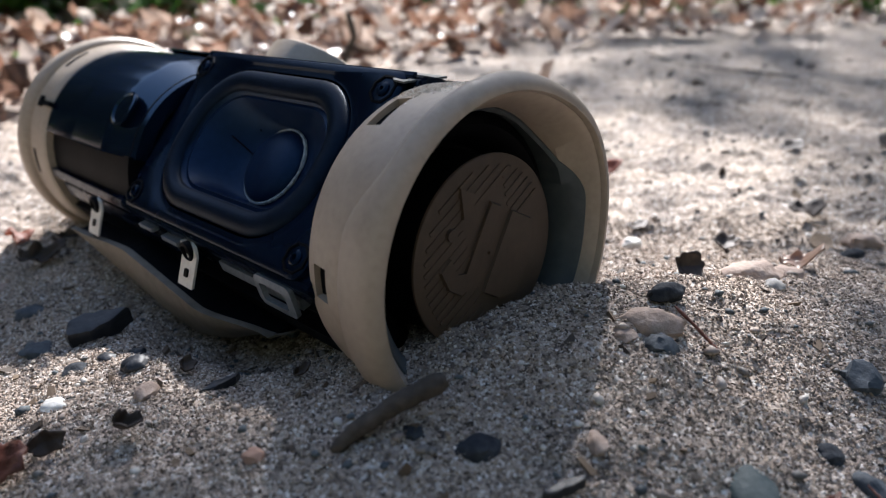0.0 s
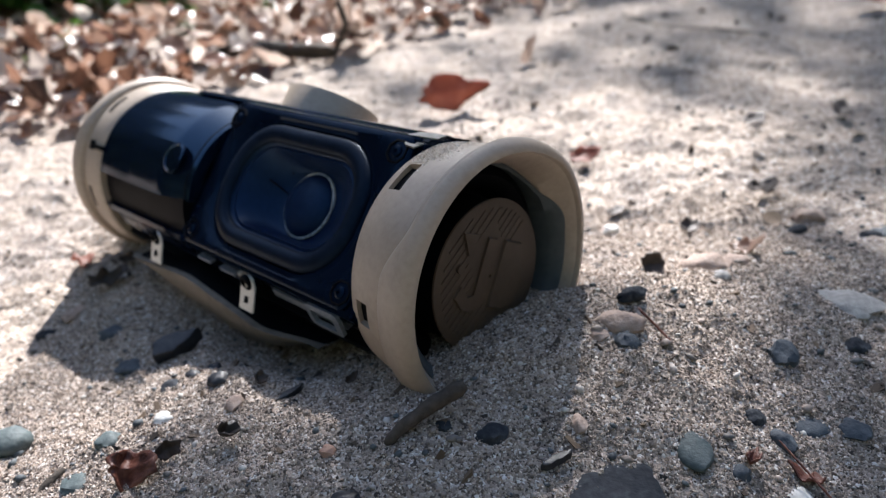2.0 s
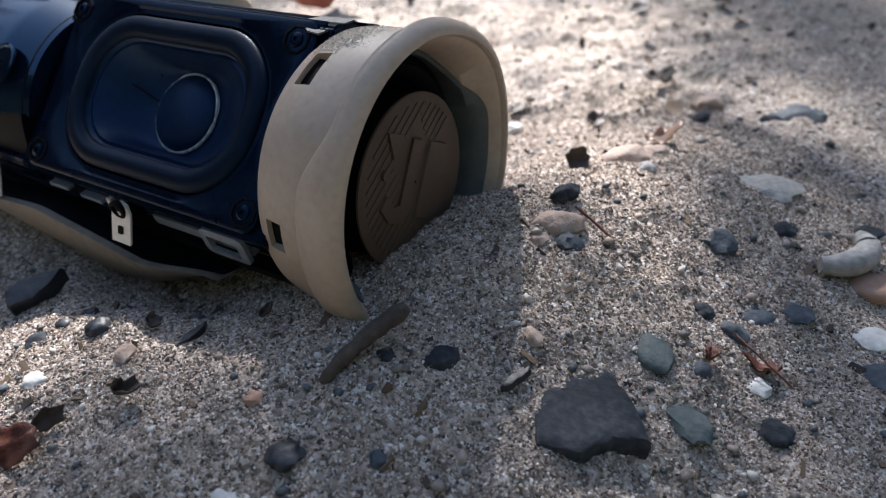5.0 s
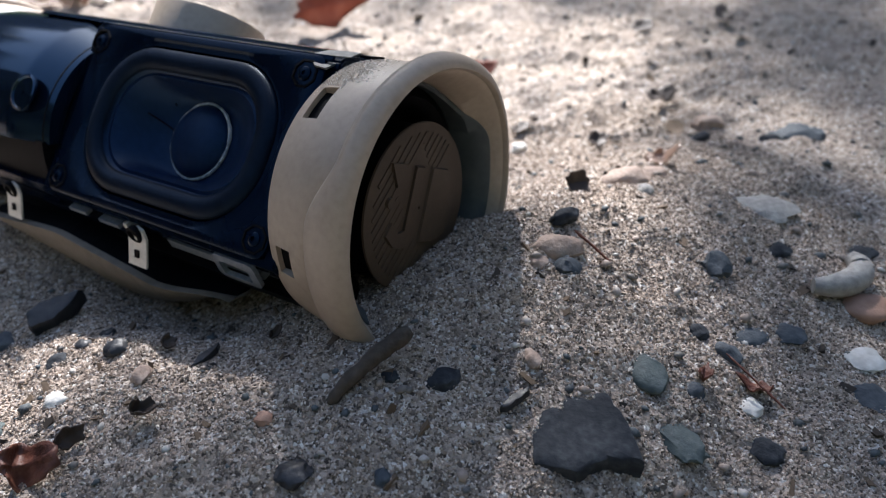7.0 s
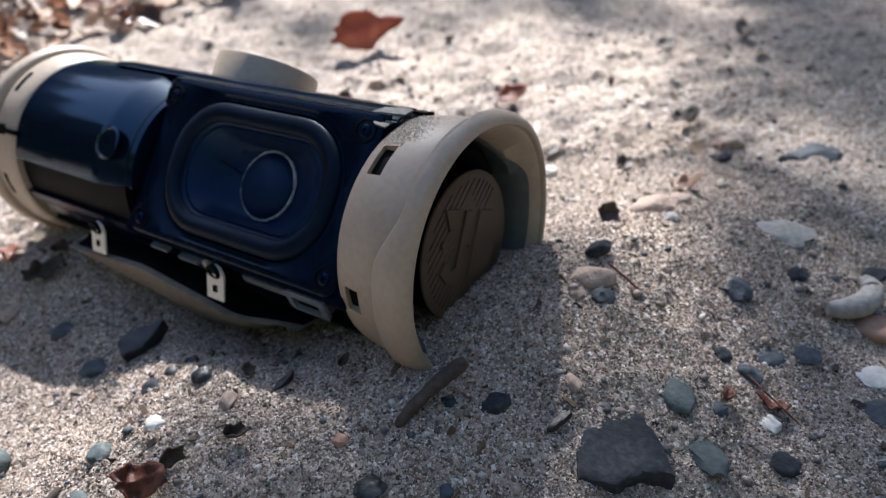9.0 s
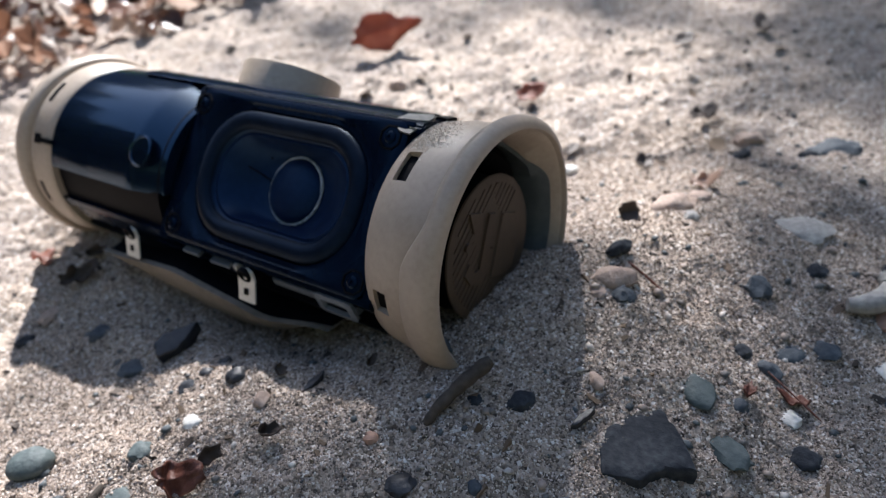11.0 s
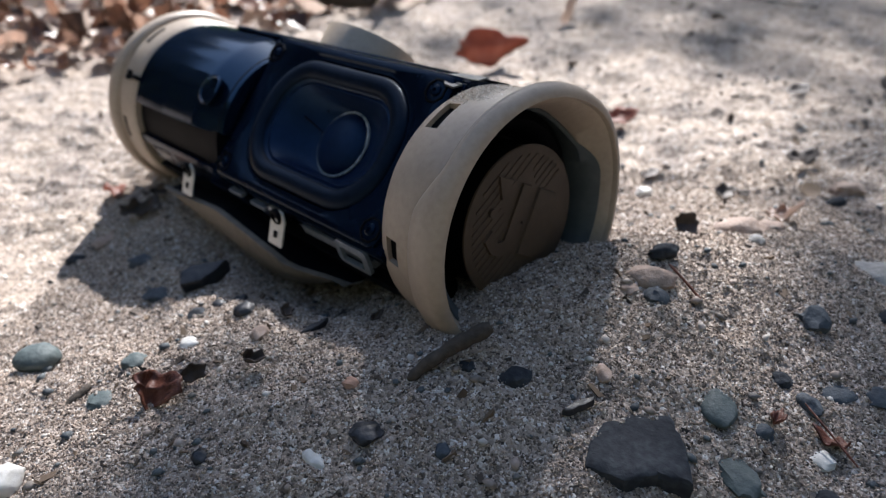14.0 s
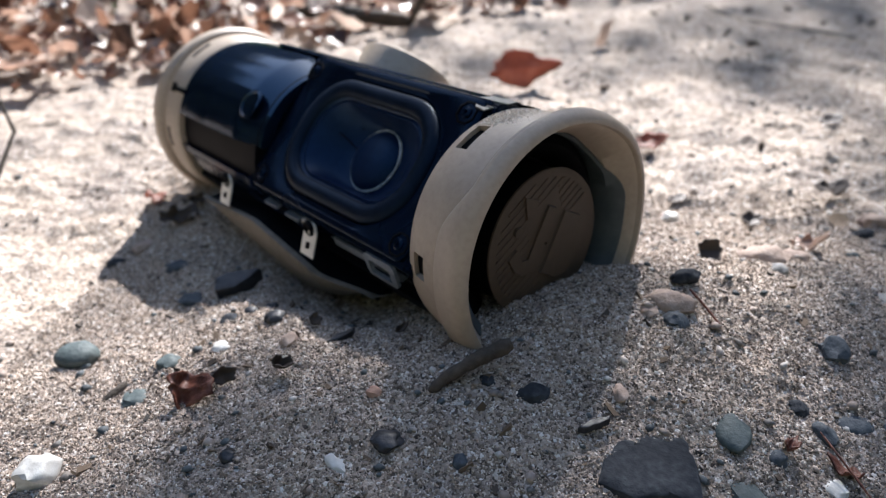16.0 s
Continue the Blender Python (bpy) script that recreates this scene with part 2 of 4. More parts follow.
def rounded_rect(w, h, r, k=10):
    """A rounded rectangle of half sizes w, h as a loop of points."""
    pts = []
    for q, (cx, cy) in enumerate(((w - r, h - r), (-w + r, h - r), (-w + r, -h + r), (w - r, -h + r))):
        for i in range(k):
            a = radians(90 * q + 90 * i / (k - 1))
            pts.append((cx + r * math.cos(a), cy + r * math.sin(a)))
    return pts


def tube(bm, pts, radius, sides=8, taper=None):
    pts = [Vector(p) for p in pts]
    rings = []
    for i, p in enumerate(pts):
        d = (pts[min(i + 1, len(pts) - 1)] - pts[max(i - 1, 0)]).normalized()
        x = d.orthogonal().normalized()
        y = d.cross(x)
        r = radius * (taper[i] if taper else 1)
        rings.append([p + (x * math.cos(2 * math.pi * j / sides) + y * math.sin(2 * math.pi * j / sides)) * r for j in range(sides)])
    vs = skin(bm, rings)
    bm.faces.new(vs[0]), bm.faces.new(list(reversed(vs[-1])))


def smoothstep(a, b, x):
    q = min(1.0, max(0.0, (x - a) / (b - a)))
    return q * q * (3 - 2 * q)


# ---- ground ----
def ground_base(x, y):
    """The lie of the sand: a faint slope and the heap that the speaker was pressed into."""
    dx, dy = (x - 0.0237) / 0.0723, (y - 0.1508) / 0.0470
    heap = 0.0293 * math.exp(-(dx * dx + dy * dy - 1.167 * dx * dy) / 2)
    z = -0.0162 + 0.0538 * x / (1 + abs(x) / 0.4) + 0.0260 * y / (1 + abs(y) / 2) + heap
    z += 0.014 * math.exp(-(((x + 0.113) / 0.029) ** 2 + ((y - 0.272) / 0.032) ** 2) / 2)
    z += 0.0085 * math.exp(-(((x + 0.086) / 0.026) ** 2 + ((y - 0.172) / 0.024) ** 2) / 2)
    z -= 0.0065 * math.exp(-(((x + 0.185) / 0.040) ** 2 + ((y - 0.225) / 0.040) ** 2) / 2)
    u, v = -0.697 * (x + 0.058) + 0.717 * (y - 0.185), -0.717 * (x + 0.058) - 0.697 * (y - 0.185)
    z -= 0.0115 * math.exp(-((u / 0.030) ** 2 + (v / 0.0120) ** 2) / 2)
    z -= 0.0060 * math.exp(-(((x - 0.120) / 0.075) ** 2 + ((y - 0.272) / 0.040) ** 2) / 2)
    return z


def ground_height(x, y):
    near = math.exp(-((x * x + (y - 0.2) ** 2) / 0.9))
    z = ground_base(x, y)
    z += 0.0028 * noise.fractal(Vector((x * 26, y * 26, 3.0)), 1.0, 2.0, 4) * (0.35 + 0.65 * near)
    z += (0.0015 * noise.noise(Vector((x * 95, y * 95, 9.0))) + 0.0008 * noise.noise(Vector((x * 260, y * 260, 2.0)))) * near
    # trodden sand beyond the heap
    rough = smoothstep(0.20, 0.30, y) * (1 - smoothstep(1.2, 1.8, y)) * (1 - smoothstep(0.7, 1.1, abs(x)))
    if rough > 0:
        q = noise.fractal(Vector((x * 38, y * 52, 7.0)), 0.8, 2.1, 4)
        z += rough * (0.0030 * q + 0.0045 * max(0.0, noise.noise(Vector((x * 60, y * 75, 4.0))) - 0.12))
    far = smoothstep(0.5, 3.0, math.hypot(x, y - 0.2))
    return z + far * 0.05 * noise.noise(Vector((x * 0.9, y * 0.9, 5.0)))


def axis_steps(lo, hi, step, fine_low, fine_high, reach):
    """Grid lines: even from lo to hi, slowly wider out to the fine bounds, then quickly wider."""
    xs = list(np.arange(lo, hi + step / 2, step))
    g, x, up = step, hi, []
    while x < reach:
        g *= 1.02 if x < fine_high else 1.3
        x += g
        up.append(x)
    g, x, down = step, lo, []
    while x > -reach:
        g *= 1.02 if x > fine_low else 1.3
        x -= g
        down.append(x)
    return down[::-1] + xs + up


def build_ground():
    xs = axis_steps(-0.20, 0.22, 0.0014, -0.8, 0.9, 80)
    ys = axis_steps(0.04, 0.36, 0.0014, 0.04, 1.3, 80)
    verts = [(x, y, ground_height(x, y)) for y in ys for x in xs]
    w = len(xs)
    faces = [(j * w + i, j * w + i + 1, (j + 1) * w + i + 1, (j + 1) * w + i) for j in range(len(ys) - 1) for i in range(w - 1)]
    ob = raw_mesh("ground", verts, faces, M_SAND, smooth=True)
    return tagged(ob, "grey-brown coarse river sand heaped round a speaker", "sand", kind="structure")


build_ground()

# ---- the speaker ----
speaker = new("portable_speaker")
speaker.matrix_world = pose(-0.0032, 0.1781, 0.0306, 0, 2.79, 134.23)
tagged(speaker, "beige cylindrical portable speaker without its grille, half sunk in sand", "speaker")


def ridge_at(deg):
    """Where the cap's thicker front band begins: wide at the sides, narrow across the top."""
    d = abs((deg - 90 + 180) % 360 - 180)
    return -0.0218 + 0.0057 * smoothstep(46, 72, d)


def lip_at(deg):
    """The lip's radius: fullest at the shoulder beyond the top."""
    a = deg % 360
    return 0.0429 + 0.0013 * math.exp(-(((a - 140) / 20) ** 2)) - 0.0009 * smoothstep(158, 185, a) * (1 - smoothstep(300, 330, a))


def throat_at(deg):
    return 0.0344 - 0.0010 * smoothstep(40, 72, abs((deg - 90 + 180) % 360 - 180))


def near_cap():
    bm = bmesh.new()
    slots = [(56, 72), (-7, 5), (107, 122), (-72, -58), (170, 182), (230, 242)]
    step = 1.0
    n = 360
    cols = []
    for j in range(n):
        a = -180 + j * step
        rd = ridge_at(a)
        lift = 0.0025
        lip = lip_at(a)
        inner = throat_at(a)
        mid = 0.0396 + lift
        prof = [(0.0000, 0.0352), (0.0000, 0.0369), (-0.0006, 0.0374), (-0.0020, 0.0378), (-0.0036, 0.0382), (-0.0063, 0.0387), (-0.0090, 0.0391),
                (rd + 0.0014, 0.0396), (rd + 0.0006, 0.0393), (rd + 0.0001, 0.0396), (rd - 0.0004, mid - 0.0006), (rd - 0.0012, mid),
                (rd * 0.35 - 0.0168, lip), (-0.0254, lip - 0.0001), (-0.0270, lip - 0.0007), (-0.0281, lip - 0.0017), (-0.0288, lip - 0.0030), (-0.0288, lip - 0.0038),
                (-0.0282, lip - 0.0042), (-0.0272, lip - 0.0043), (-0.0264, lip - 0.0052), (-0.0245, lip - 0.0062), (-0.0195, inner), (-0.0060, inner)]
        cols.append([at(s, r, a) for s, r in prof])
    vs = [[bm.verts.new(p) for p in c] for c in cols]
    k = len(vs[0])
    for j in range(n):
        a = -180 + j * step
        hole = any(lo <= a < hi for lo, hi in slots)
        for i in range(k):
            if hole and i in (4, 5):
                continue
            bm.faces.new((vs[j][i], vs[(j + 1) % n][i], vs[(j + 1) % n][(i + 1) % k], vs[j][(i + 1) % k]))
    # walls of the slots
    edges = [e for e in bm.edges if e.is_boundary]
    out = bmesh.ops.extrude_edge_only(bm, edges=edges)
    for v in (g for g in out["geom"] if isinstance(g, bmesh.types.BMVert)):
        q = Vector((0, v.co.y, v.co.z))
        v.co = v.co - q.normalized() * 0.0034
    return part("end_cap", bm, M_BEIGE, speaker, "beige soft rubber end cap with square slots and a flared lip")


cap = near_cap()
bm = bmesh.new()
revolve(bm, [(-0.0030, 0.0358), (-0.0030, 0.0366), (-0.0098, 0.0366), (-0.0098, 0.0358)], steps=96)
part("slot_liner", bm, M_MATT, cap, "black liner behind the slots")


def far_cap():
    bm = bmesh.new()
    prof = [(0.1721, 0.0350), (0.1721, 0.0378), (0.1727, 0.0383), (0.1760, 0.0388), (0.1800, 0.0391), (0.1852, 0.0393), (0.1857, 0.0384), (0.1868, 0.0383), (0.1872, 0.0402), (0.1882, 0.0412), (0.1902, 0.0418), (0.1925, 0.0419), (0.1945, 0.0412), (0.1952, 0.0398), (0.1948, 0.0380), (0.1920, 0.0360), (0.1800, 0.0345)]
    revolve(bm, prof, steps=180)
    return part("end_cap", bm, M_BEIGE, speaker, "beige rubber end cap away from the driver")


cap_far = far_cap()
for lo, hi, r in ((56, 71, 0.03925), (-10, 4, 0.03925), (118, 130, 0.03925)):
    bm = bmesh.new()
    revolve(bm, [(0.1806, r - 0.001), (0.1806, r), (0.1832, r), (0.1832, r - 0.001)], lo, hi, 10)
    part("slot", bm, M_MATT, cap_far, "dark slot")
bm = bmesh.new()
revolve(bm, [(0.1788, 0.0385), (0.1788, 0.0396), (0.1828, 0.0396), (0.1828, 0.0385)], 28.5, 34.5, 8)
revolve(bm, [(0.1715, 0.0375), (0.1715, 0.0394), (0.1790, 0.0394), (0.1790, 0.0375)], 29.5, 32.5, 4)
part("latch", bm, M_MATT, cap_far, "black plastic latch in the cap")

# inner core that closes the caps
bm = bmesh.new()
revolve(bm, [(-0.0050, 0.002), (-0.0050, 0.0345), (-0.0022, 0.0345), (-0.0022, 0.0150), (0.1035, 0.0150), (0.1035, 0.0345), (0.170, 0.0345), (0.170, 0.002)], steps=72)
part("core", bm, M_MATT, speaker, "black inner tube")

# passive radiator in the open end
bm = bmesh.new()
rings = []
for j in range(180):
    a = 2.0 * j
    d = abs((a - 90 + 180) % 360 - 180)
    edge = -0.0150 - 0.0092 * smoothstep(38, 80, d)
    q = min(1.0, max(0.0, (-0.0195 - edge) / 0.0050))
    top_r = throat_at(a) + q * (lip_at(a) - 0.0062 - throat_at(a)) - 0.0002
    rings.append([at(x, r, a) for x, r in ((edge + 0.0004, top_r + 0.0006), (edge, top_r - 0.0004), (edge + 0.0006, top_r - 0.0011), (max(-0.0195, edge + 0.0010), throat_at(a) - 0.0011), (-0.0060, 0.0322), (-0.0050, 0.0340))])
skin(bm, rings, closed_run=True)
part("inner_sleeve", bm, M_SLEEVE, speaker, "dark blue-grey rubber sleeve inside the cap")
bm = bmesh.new()
revolve(bm, [(0.1700, 0.0005), (0.1700, 0.0348), (0.1830, 0.0348), (0.1830, 0.0240), (0.1885, 0.0230), (0.1885, 0.0005)], steps=72)
part("radiator_disc", bm, M_MATT, speaker, "closed far end of the tube")
bm = bmesh.new()
revolve(bm, [(-0.0060, 0.0358), (-0.0085, 0.0350), (-0.0125, 0.0325), (-0.0140, 0.0300), (-0.0125, 0.0275), (-0.0090, 0.0250), (-0.0060, 0.0240), (-0.0045, 0.0300), (-0.0045, 0.0358)], steps=96)
part("radiator_surround", bm, M_MATT, speaker, "black rubber roll")
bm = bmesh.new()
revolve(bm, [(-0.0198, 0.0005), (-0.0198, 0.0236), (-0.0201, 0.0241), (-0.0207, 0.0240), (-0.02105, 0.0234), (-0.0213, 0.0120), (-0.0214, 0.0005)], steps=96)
disc = part("radiator_disc", bm, M_DISC, speaker, "round beige plate in shade-darkened colour with hatched relief and a plain emblem")

bm = bmesh.new()
revolve(bm, [(-0.0060, 0.0005), (-0.0060, 0.0230), (-0.0199, 0.0224), (-0.0199, 0.0005)], steps=72)
part("radiator_weight", bm, M_MATT, speaker, "black weight behind the plate")


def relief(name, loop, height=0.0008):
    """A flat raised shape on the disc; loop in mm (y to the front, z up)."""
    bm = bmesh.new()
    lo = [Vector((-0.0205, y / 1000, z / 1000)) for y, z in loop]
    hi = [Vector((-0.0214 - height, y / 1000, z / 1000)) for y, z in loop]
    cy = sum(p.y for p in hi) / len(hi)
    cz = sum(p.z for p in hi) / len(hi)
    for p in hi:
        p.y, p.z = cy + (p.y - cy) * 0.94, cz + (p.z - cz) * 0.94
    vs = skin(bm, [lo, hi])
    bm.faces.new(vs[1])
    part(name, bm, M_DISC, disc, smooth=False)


relief("emblem", [(10.4, 18.4), (3.6, 15.2), (9.4, 10.4)])
relief("emblem", [(12.9 + 1.6 * math.cos(a / 12 * 6.2832), 7.6 + 1.6 * math.sin(a / 12 * 6.2832)) for a in range(12)])
relief("emblem", [(-0.6, 13.4), (-4.4, 11.6), (6.0, -7.0), (10.4, -8.2), (14.6, -5.6), (17.2, -0.4), (13.8, 2.2), (11.4, -2.6), (8.6, -3.0)])
relief("emblem", [(-7.6, 9.8), (-15.4, 5.8), (-15.6, 0.6), (-13.2, -2.2), (-14.2, -6.4), (-9.2, -13.6), (-2.6, -13.0), (3.2, -9.6)])
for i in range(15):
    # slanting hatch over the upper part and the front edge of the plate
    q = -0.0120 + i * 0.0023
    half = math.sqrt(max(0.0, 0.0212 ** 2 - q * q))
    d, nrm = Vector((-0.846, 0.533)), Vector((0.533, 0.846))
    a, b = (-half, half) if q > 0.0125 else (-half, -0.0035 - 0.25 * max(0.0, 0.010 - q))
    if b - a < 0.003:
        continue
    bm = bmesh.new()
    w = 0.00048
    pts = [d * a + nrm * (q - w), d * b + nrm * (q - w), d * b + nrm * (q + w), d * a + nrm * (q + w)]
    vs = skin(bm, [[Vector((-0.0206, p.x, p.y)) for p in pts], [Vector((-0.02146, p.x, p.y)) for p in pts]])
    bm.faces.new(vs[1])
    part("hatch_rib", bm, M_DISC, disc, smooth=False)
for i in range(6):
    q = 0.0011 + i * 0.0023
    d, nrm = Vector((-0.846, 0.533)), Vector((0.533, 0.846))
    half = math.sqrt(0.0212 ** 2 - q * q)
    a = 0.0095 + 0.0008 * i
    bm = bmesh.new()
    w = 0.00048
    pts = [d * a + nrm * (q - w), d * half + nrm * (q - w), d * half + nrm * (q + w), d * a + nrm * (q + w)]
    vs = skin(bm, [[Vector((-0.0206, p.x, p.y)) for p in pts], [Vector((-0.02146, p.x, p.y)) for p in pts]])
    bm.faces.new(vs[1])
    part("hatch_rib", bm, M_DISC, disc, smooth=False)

# glossy drum beyond the driver
bm = bmesh.new()
revolve(bm, [(0.1012, 0.0290), (0.1012, 0.0338), (0.1150, 0.0371), (0.1180, 0.0378), (0.1725, 0.0378), (0.1725, 0.033)], 16, 300, 150)
drum = part("drum", bm, M_GLOSS, speaker, "glossy black plastic drum with a dark label")
bm = bmesh.new()
revolve(bm, [(0.1190, 0.0376), (0.1190, 0.03788), (0.1450, 0.03788), (0.1450, 0.0376)], 17, 49, 30)
part("label_sheet", bm, M_GLOSS, drum, "thin glossy dark label")
bm = bmesh.new()
rings = []
for r, h in ((0.0062, 0.0376), (0.0062, 0.0384), (0.0054, 0.0386), (0.0050, 0.0381), (0.0005, 0.0381)):
    rings.append([at(0.1125 + r * math.cos(2 * math.pi * i / 28), h, 40 + math.degrees(r * math.sin(2 * math.pi * i / 28) / 0.0378)) for i in range(28)])
skin(bm, rings)
part("plug", bm, M_GLOSS, drum, "round black plug")
bm = bmesh.new()
revolve(bm, [(0.1030, 0.030), (0.1030, 0.0352), (0.1725, 0.0352), (0.1725, 0.030)], -8, 17, 20)
part("recess_panel", bm, M_MATT, speaker, "deep black recess below the drum")
bm = bmesh.new()
revolve(bm, [(0.1040, 0.033), (0.1040, 0.0374), (0.1725, 0.0374), (0.1725, 0.033)], -11, -6, 6)
part("recess_rail", bm, M_NAVY, speaker)

# housing of the driver: a shallow box across the tube
H0, H1 = -0.0020, 0.1030


def prism(name, loop, s0, s1, mat, parent, label="", bevel=0.0006):
    bm = bmesh.new()
    rings = [[on(s, n, t) for n, t in loop] for s in (s0, s1)]
    vs = skin(bm, rings)
    bm.faces.new(vs[0]), bm.faces.new(list(reversed(vs[1])))
    if bevel:
        bmesh.ops.recalc_face_normals(bm, faces=bm.faces[:])
        sharp = [e for e in bm.edges if e.calc_face_angle(0) > 0.5]
        bmesh.ops.bevel(bm, geom=sharp, offset=bevel, segments=2, affect="EDGES")
    return part(name, bm, mat, parent, label)


housing = prism("housing", [(0.0250, -0.0290), (0.0275, -0.0285), (0.0275, -0.0262), (0.0148, -0.0262), (0.0148, 0.0262), (0.0275, 0.0262), (0.0275, 0.0290), (0.0262, 0.0306), (0.0225, 0.0325), (0.0140, 0.0358), (-0.005, 0.0352), (-0.020, 0.029), (-0.020, -0.020), (0.010, -0.0310)], H0, H1, M_NAVY, speaker, "black plastic driver housing")
prism("top_rail", [(0.0215, 0.0322), (0.0205, 0.0340), (0.0130, 0.0372), (0.0060, 0.0380), (0.0040, 0.0350), (0.0130, 0.0345)], 0.004, 0.1490, M_GLOSS, speaker, "glossy black rail along the top")
for s0, s1 in ((H0 + 0.0003, H0 + 0.004), (H1 - 0.004, H1 - 0.0003)):
    prism("end_wall", [(0.0143, -0.0265), (0.0274, -0.0265), (0.0274, 0.0265), (0.0143, 0.0265)], s0, s1, M_NAVY, housing, bevel=0)
prism("top_rib", [(0.0278, 0.0283), (0.0286, 0.0286), (0.0286, 0.0300), (0.0276, 0.0304)], 0.000, 0.1000, M_NAVY, housing, bevel=0.0003)

# driver: frame, rolled surround, cone, dust cap
frame_ob = None
CS, CT = 0.0500, 0.0012


def loft(name, rows, mat, parent, label="", cap_last=False):
    """rows: (half s, half t, corner, height, shift s, shift t) loops joined one to the next."""
    bm = bmesh.new()
    rings = []
    for w, h, r, n, ds, dt in rows:
        rings.append([on(CS + ds + x, n, CT + dt + y) for x, y in rounded_rect(w, h, r)])
    vs = skin(bm, rings)
    if cap_last:
        bm.faces.new(vs[-1])
    return part(name, bm, mat, parent, label)


driver = loft("driver_frame", [(0.0485, 0.0285, 0.004, 0.0272, 0, 0), (0.0485, 0.0285, 0.004, 0.0286, 0, 0), (0.0478, 0.0278, 0.004, 0.0290, 0, 0), (0.0415, 0.0262, 0.022, 0.0290, 0, 0), (0.0408, 0.0255, 0.022, 0.0284, 0, 0), (0.0392, 0.0240, 0.0215, 0.0284, 0, 0), (0.0390, 0.0238, 0.0210, 0.0265, 0, 0)], M_NAVY, speaker, "rectangular black driver frame with four screws")
rows = []
for i in range(11):
    a = math.pi * i / 10
    d = 0.0034 * (1 - math.cos(a))
    rows.append((0.0386 - d, 0.0234 - d, 0.0205 - d * 0.85, 0.0281 + 0.0021 * math.sin(a), 0, 0))
loft("surround", rows, M_RUBBER, driver, "black rubber half-roll surround")
rows = [(0.0326, 0.0174, 0.0152, 0.0284, 0, 0), (0.0320, 0.0168, 0.0150, 0.0270, 0, 0), (0.0312, 0.0162, 0.0146, 0.0266, 0, 0), (0.0300, 0.0152, 0.0138, 0.0270, 0, 0)]
for i in range(1, 9):
    q = i / 8
    w, h = 0.0300 + (0.0120 - 0.0300) * q, 0.0152 + (0.0120 - 0.0152) * q
    rows.append((w, h, min(0.0138 + (0.01199 - 0.0138) * q, h - 0.0001), 0.0270 - 0.0105 * math.sin(q * math.pi / 2) ** 1.2, 0.0010 * q, -0.0002 * q))
loft("cone", rows, M_CONE, driver, "dark blue-black paper cone")
bm = bmesh.new()
rings = []
for i in range(9):
    q = i / 8
    r = 0.0119 * math.cos(q * math.pi / 2 * 0.985)
    rings.append([on(CS + 0.0010 + r * math.cos(2 * math.pi * j / 48), 0.0170 + 0.0040 * math.sin(q * math.pi / 2), CT - 0.0002 + r * math.sin(2 * math.pi * j / 48)) for j in range(48)])
vs = skin(bm, rings)
bm.faces.new(vs[-1])
part("dust_cap", bm, M_CONE, driver, "round domed dust cap")
bm = bmesh.new()
rings = []
for j in range(72):
    a = 2 * math.pi * j / 72
    c = on(CS + 0.0010 + 0.0120 * math.cos(a), 0.0171, CT - 0.0002 + 0.0120 * math.sin(a))
    e = (on(0.0120 * math.cos(a), 0, 0.0120 * math.sin(a))).normalized()
    up = on(0, 1, 0)
    rr = 0.00055 * (1 + 0.5 * noise.noise(Vector((a * 5, 0.3, 0))))
    rings.append([c + (e * math.cos(k * math.pi / 3) + up * math.sin(k * math.pi / 3)) * rr for k in range(6)])
skin(bm, rings, closed_run=True)
part("glue_ring", bm, M_GLUE, driver, "pale crumbly ring of glue")


def cone_height(ds):
    q = min(1, max(0, (0.0300 - abs(ds)) / 0.0180))
    return 0.0270 - 0.0105 * math.sin(q * math.pi / 2) ** 1.2


bm = bmesh.new()
tube(bm, [on(CS + 0.0108 + 0.0112 * i / 10, cone_height(0.009 + 0.0125 * i / 10) + 0.0016, CT + 0.0005 + 0.0035 * i / 10) for i in range(11)], 0.00028, 6)
part("lead_wire", bm, M_MATT, driver)
bm = bmesh.new()
tube(bm, [on(CS + 0.0225 - 0.0075 * (i / 14), cone_height(0.0195 - 0.006 * i / 14) + 0.0017, CT + 0.0042 + 0.0062 * math.sin(i / 14 * math.pi * 0.72)) for i in range(15)], 0.00030, 6)
part("lead_wire", bm, M_MATT, driver)

for s, t in ((0.0960, 0.0236), (0.0075, 0.0240), (0.0060, -0.0222), (0.0945, -0.0225)):
    bm = bmesh.new()
    rings = []
    for r, n in ((0.0042, 0.0288), (0.0042, 0.0293), (0.0036, 0.0294), (0.0034, 0.0288), (0.0020, 0.0288), (0.0001, 0.0288)):
        rings.append([on(s + r * math.cos(math.pi * j / 4 + 0.4) * 1.05, n, t + r * math.sin(math.pi * j / 4 + 0.4)) for j in range(8)])
    skin(bm, rings)
    boss = part("screw_boss", bm, M_MATT, driver, smooth=False)
    bm = bmesh.new()
    rings = []
    for r, n in ((0.0020, 0.0286), (0.0020, 0.0294), (0.0015, 0.0297), (0.0007, 0.0297), (0.0006, 0.0291), (0.0001, 0.0291)):
        rings.append([on(s + r * math.cos(2 * math.pi * j / 16), n, t + r * math.sin(2 * math.pi * j / 16)) for j in range(16)])
    skin(bm, rings)
    part("screw", bm, M_NAVY, boss, "blackened steel screw")

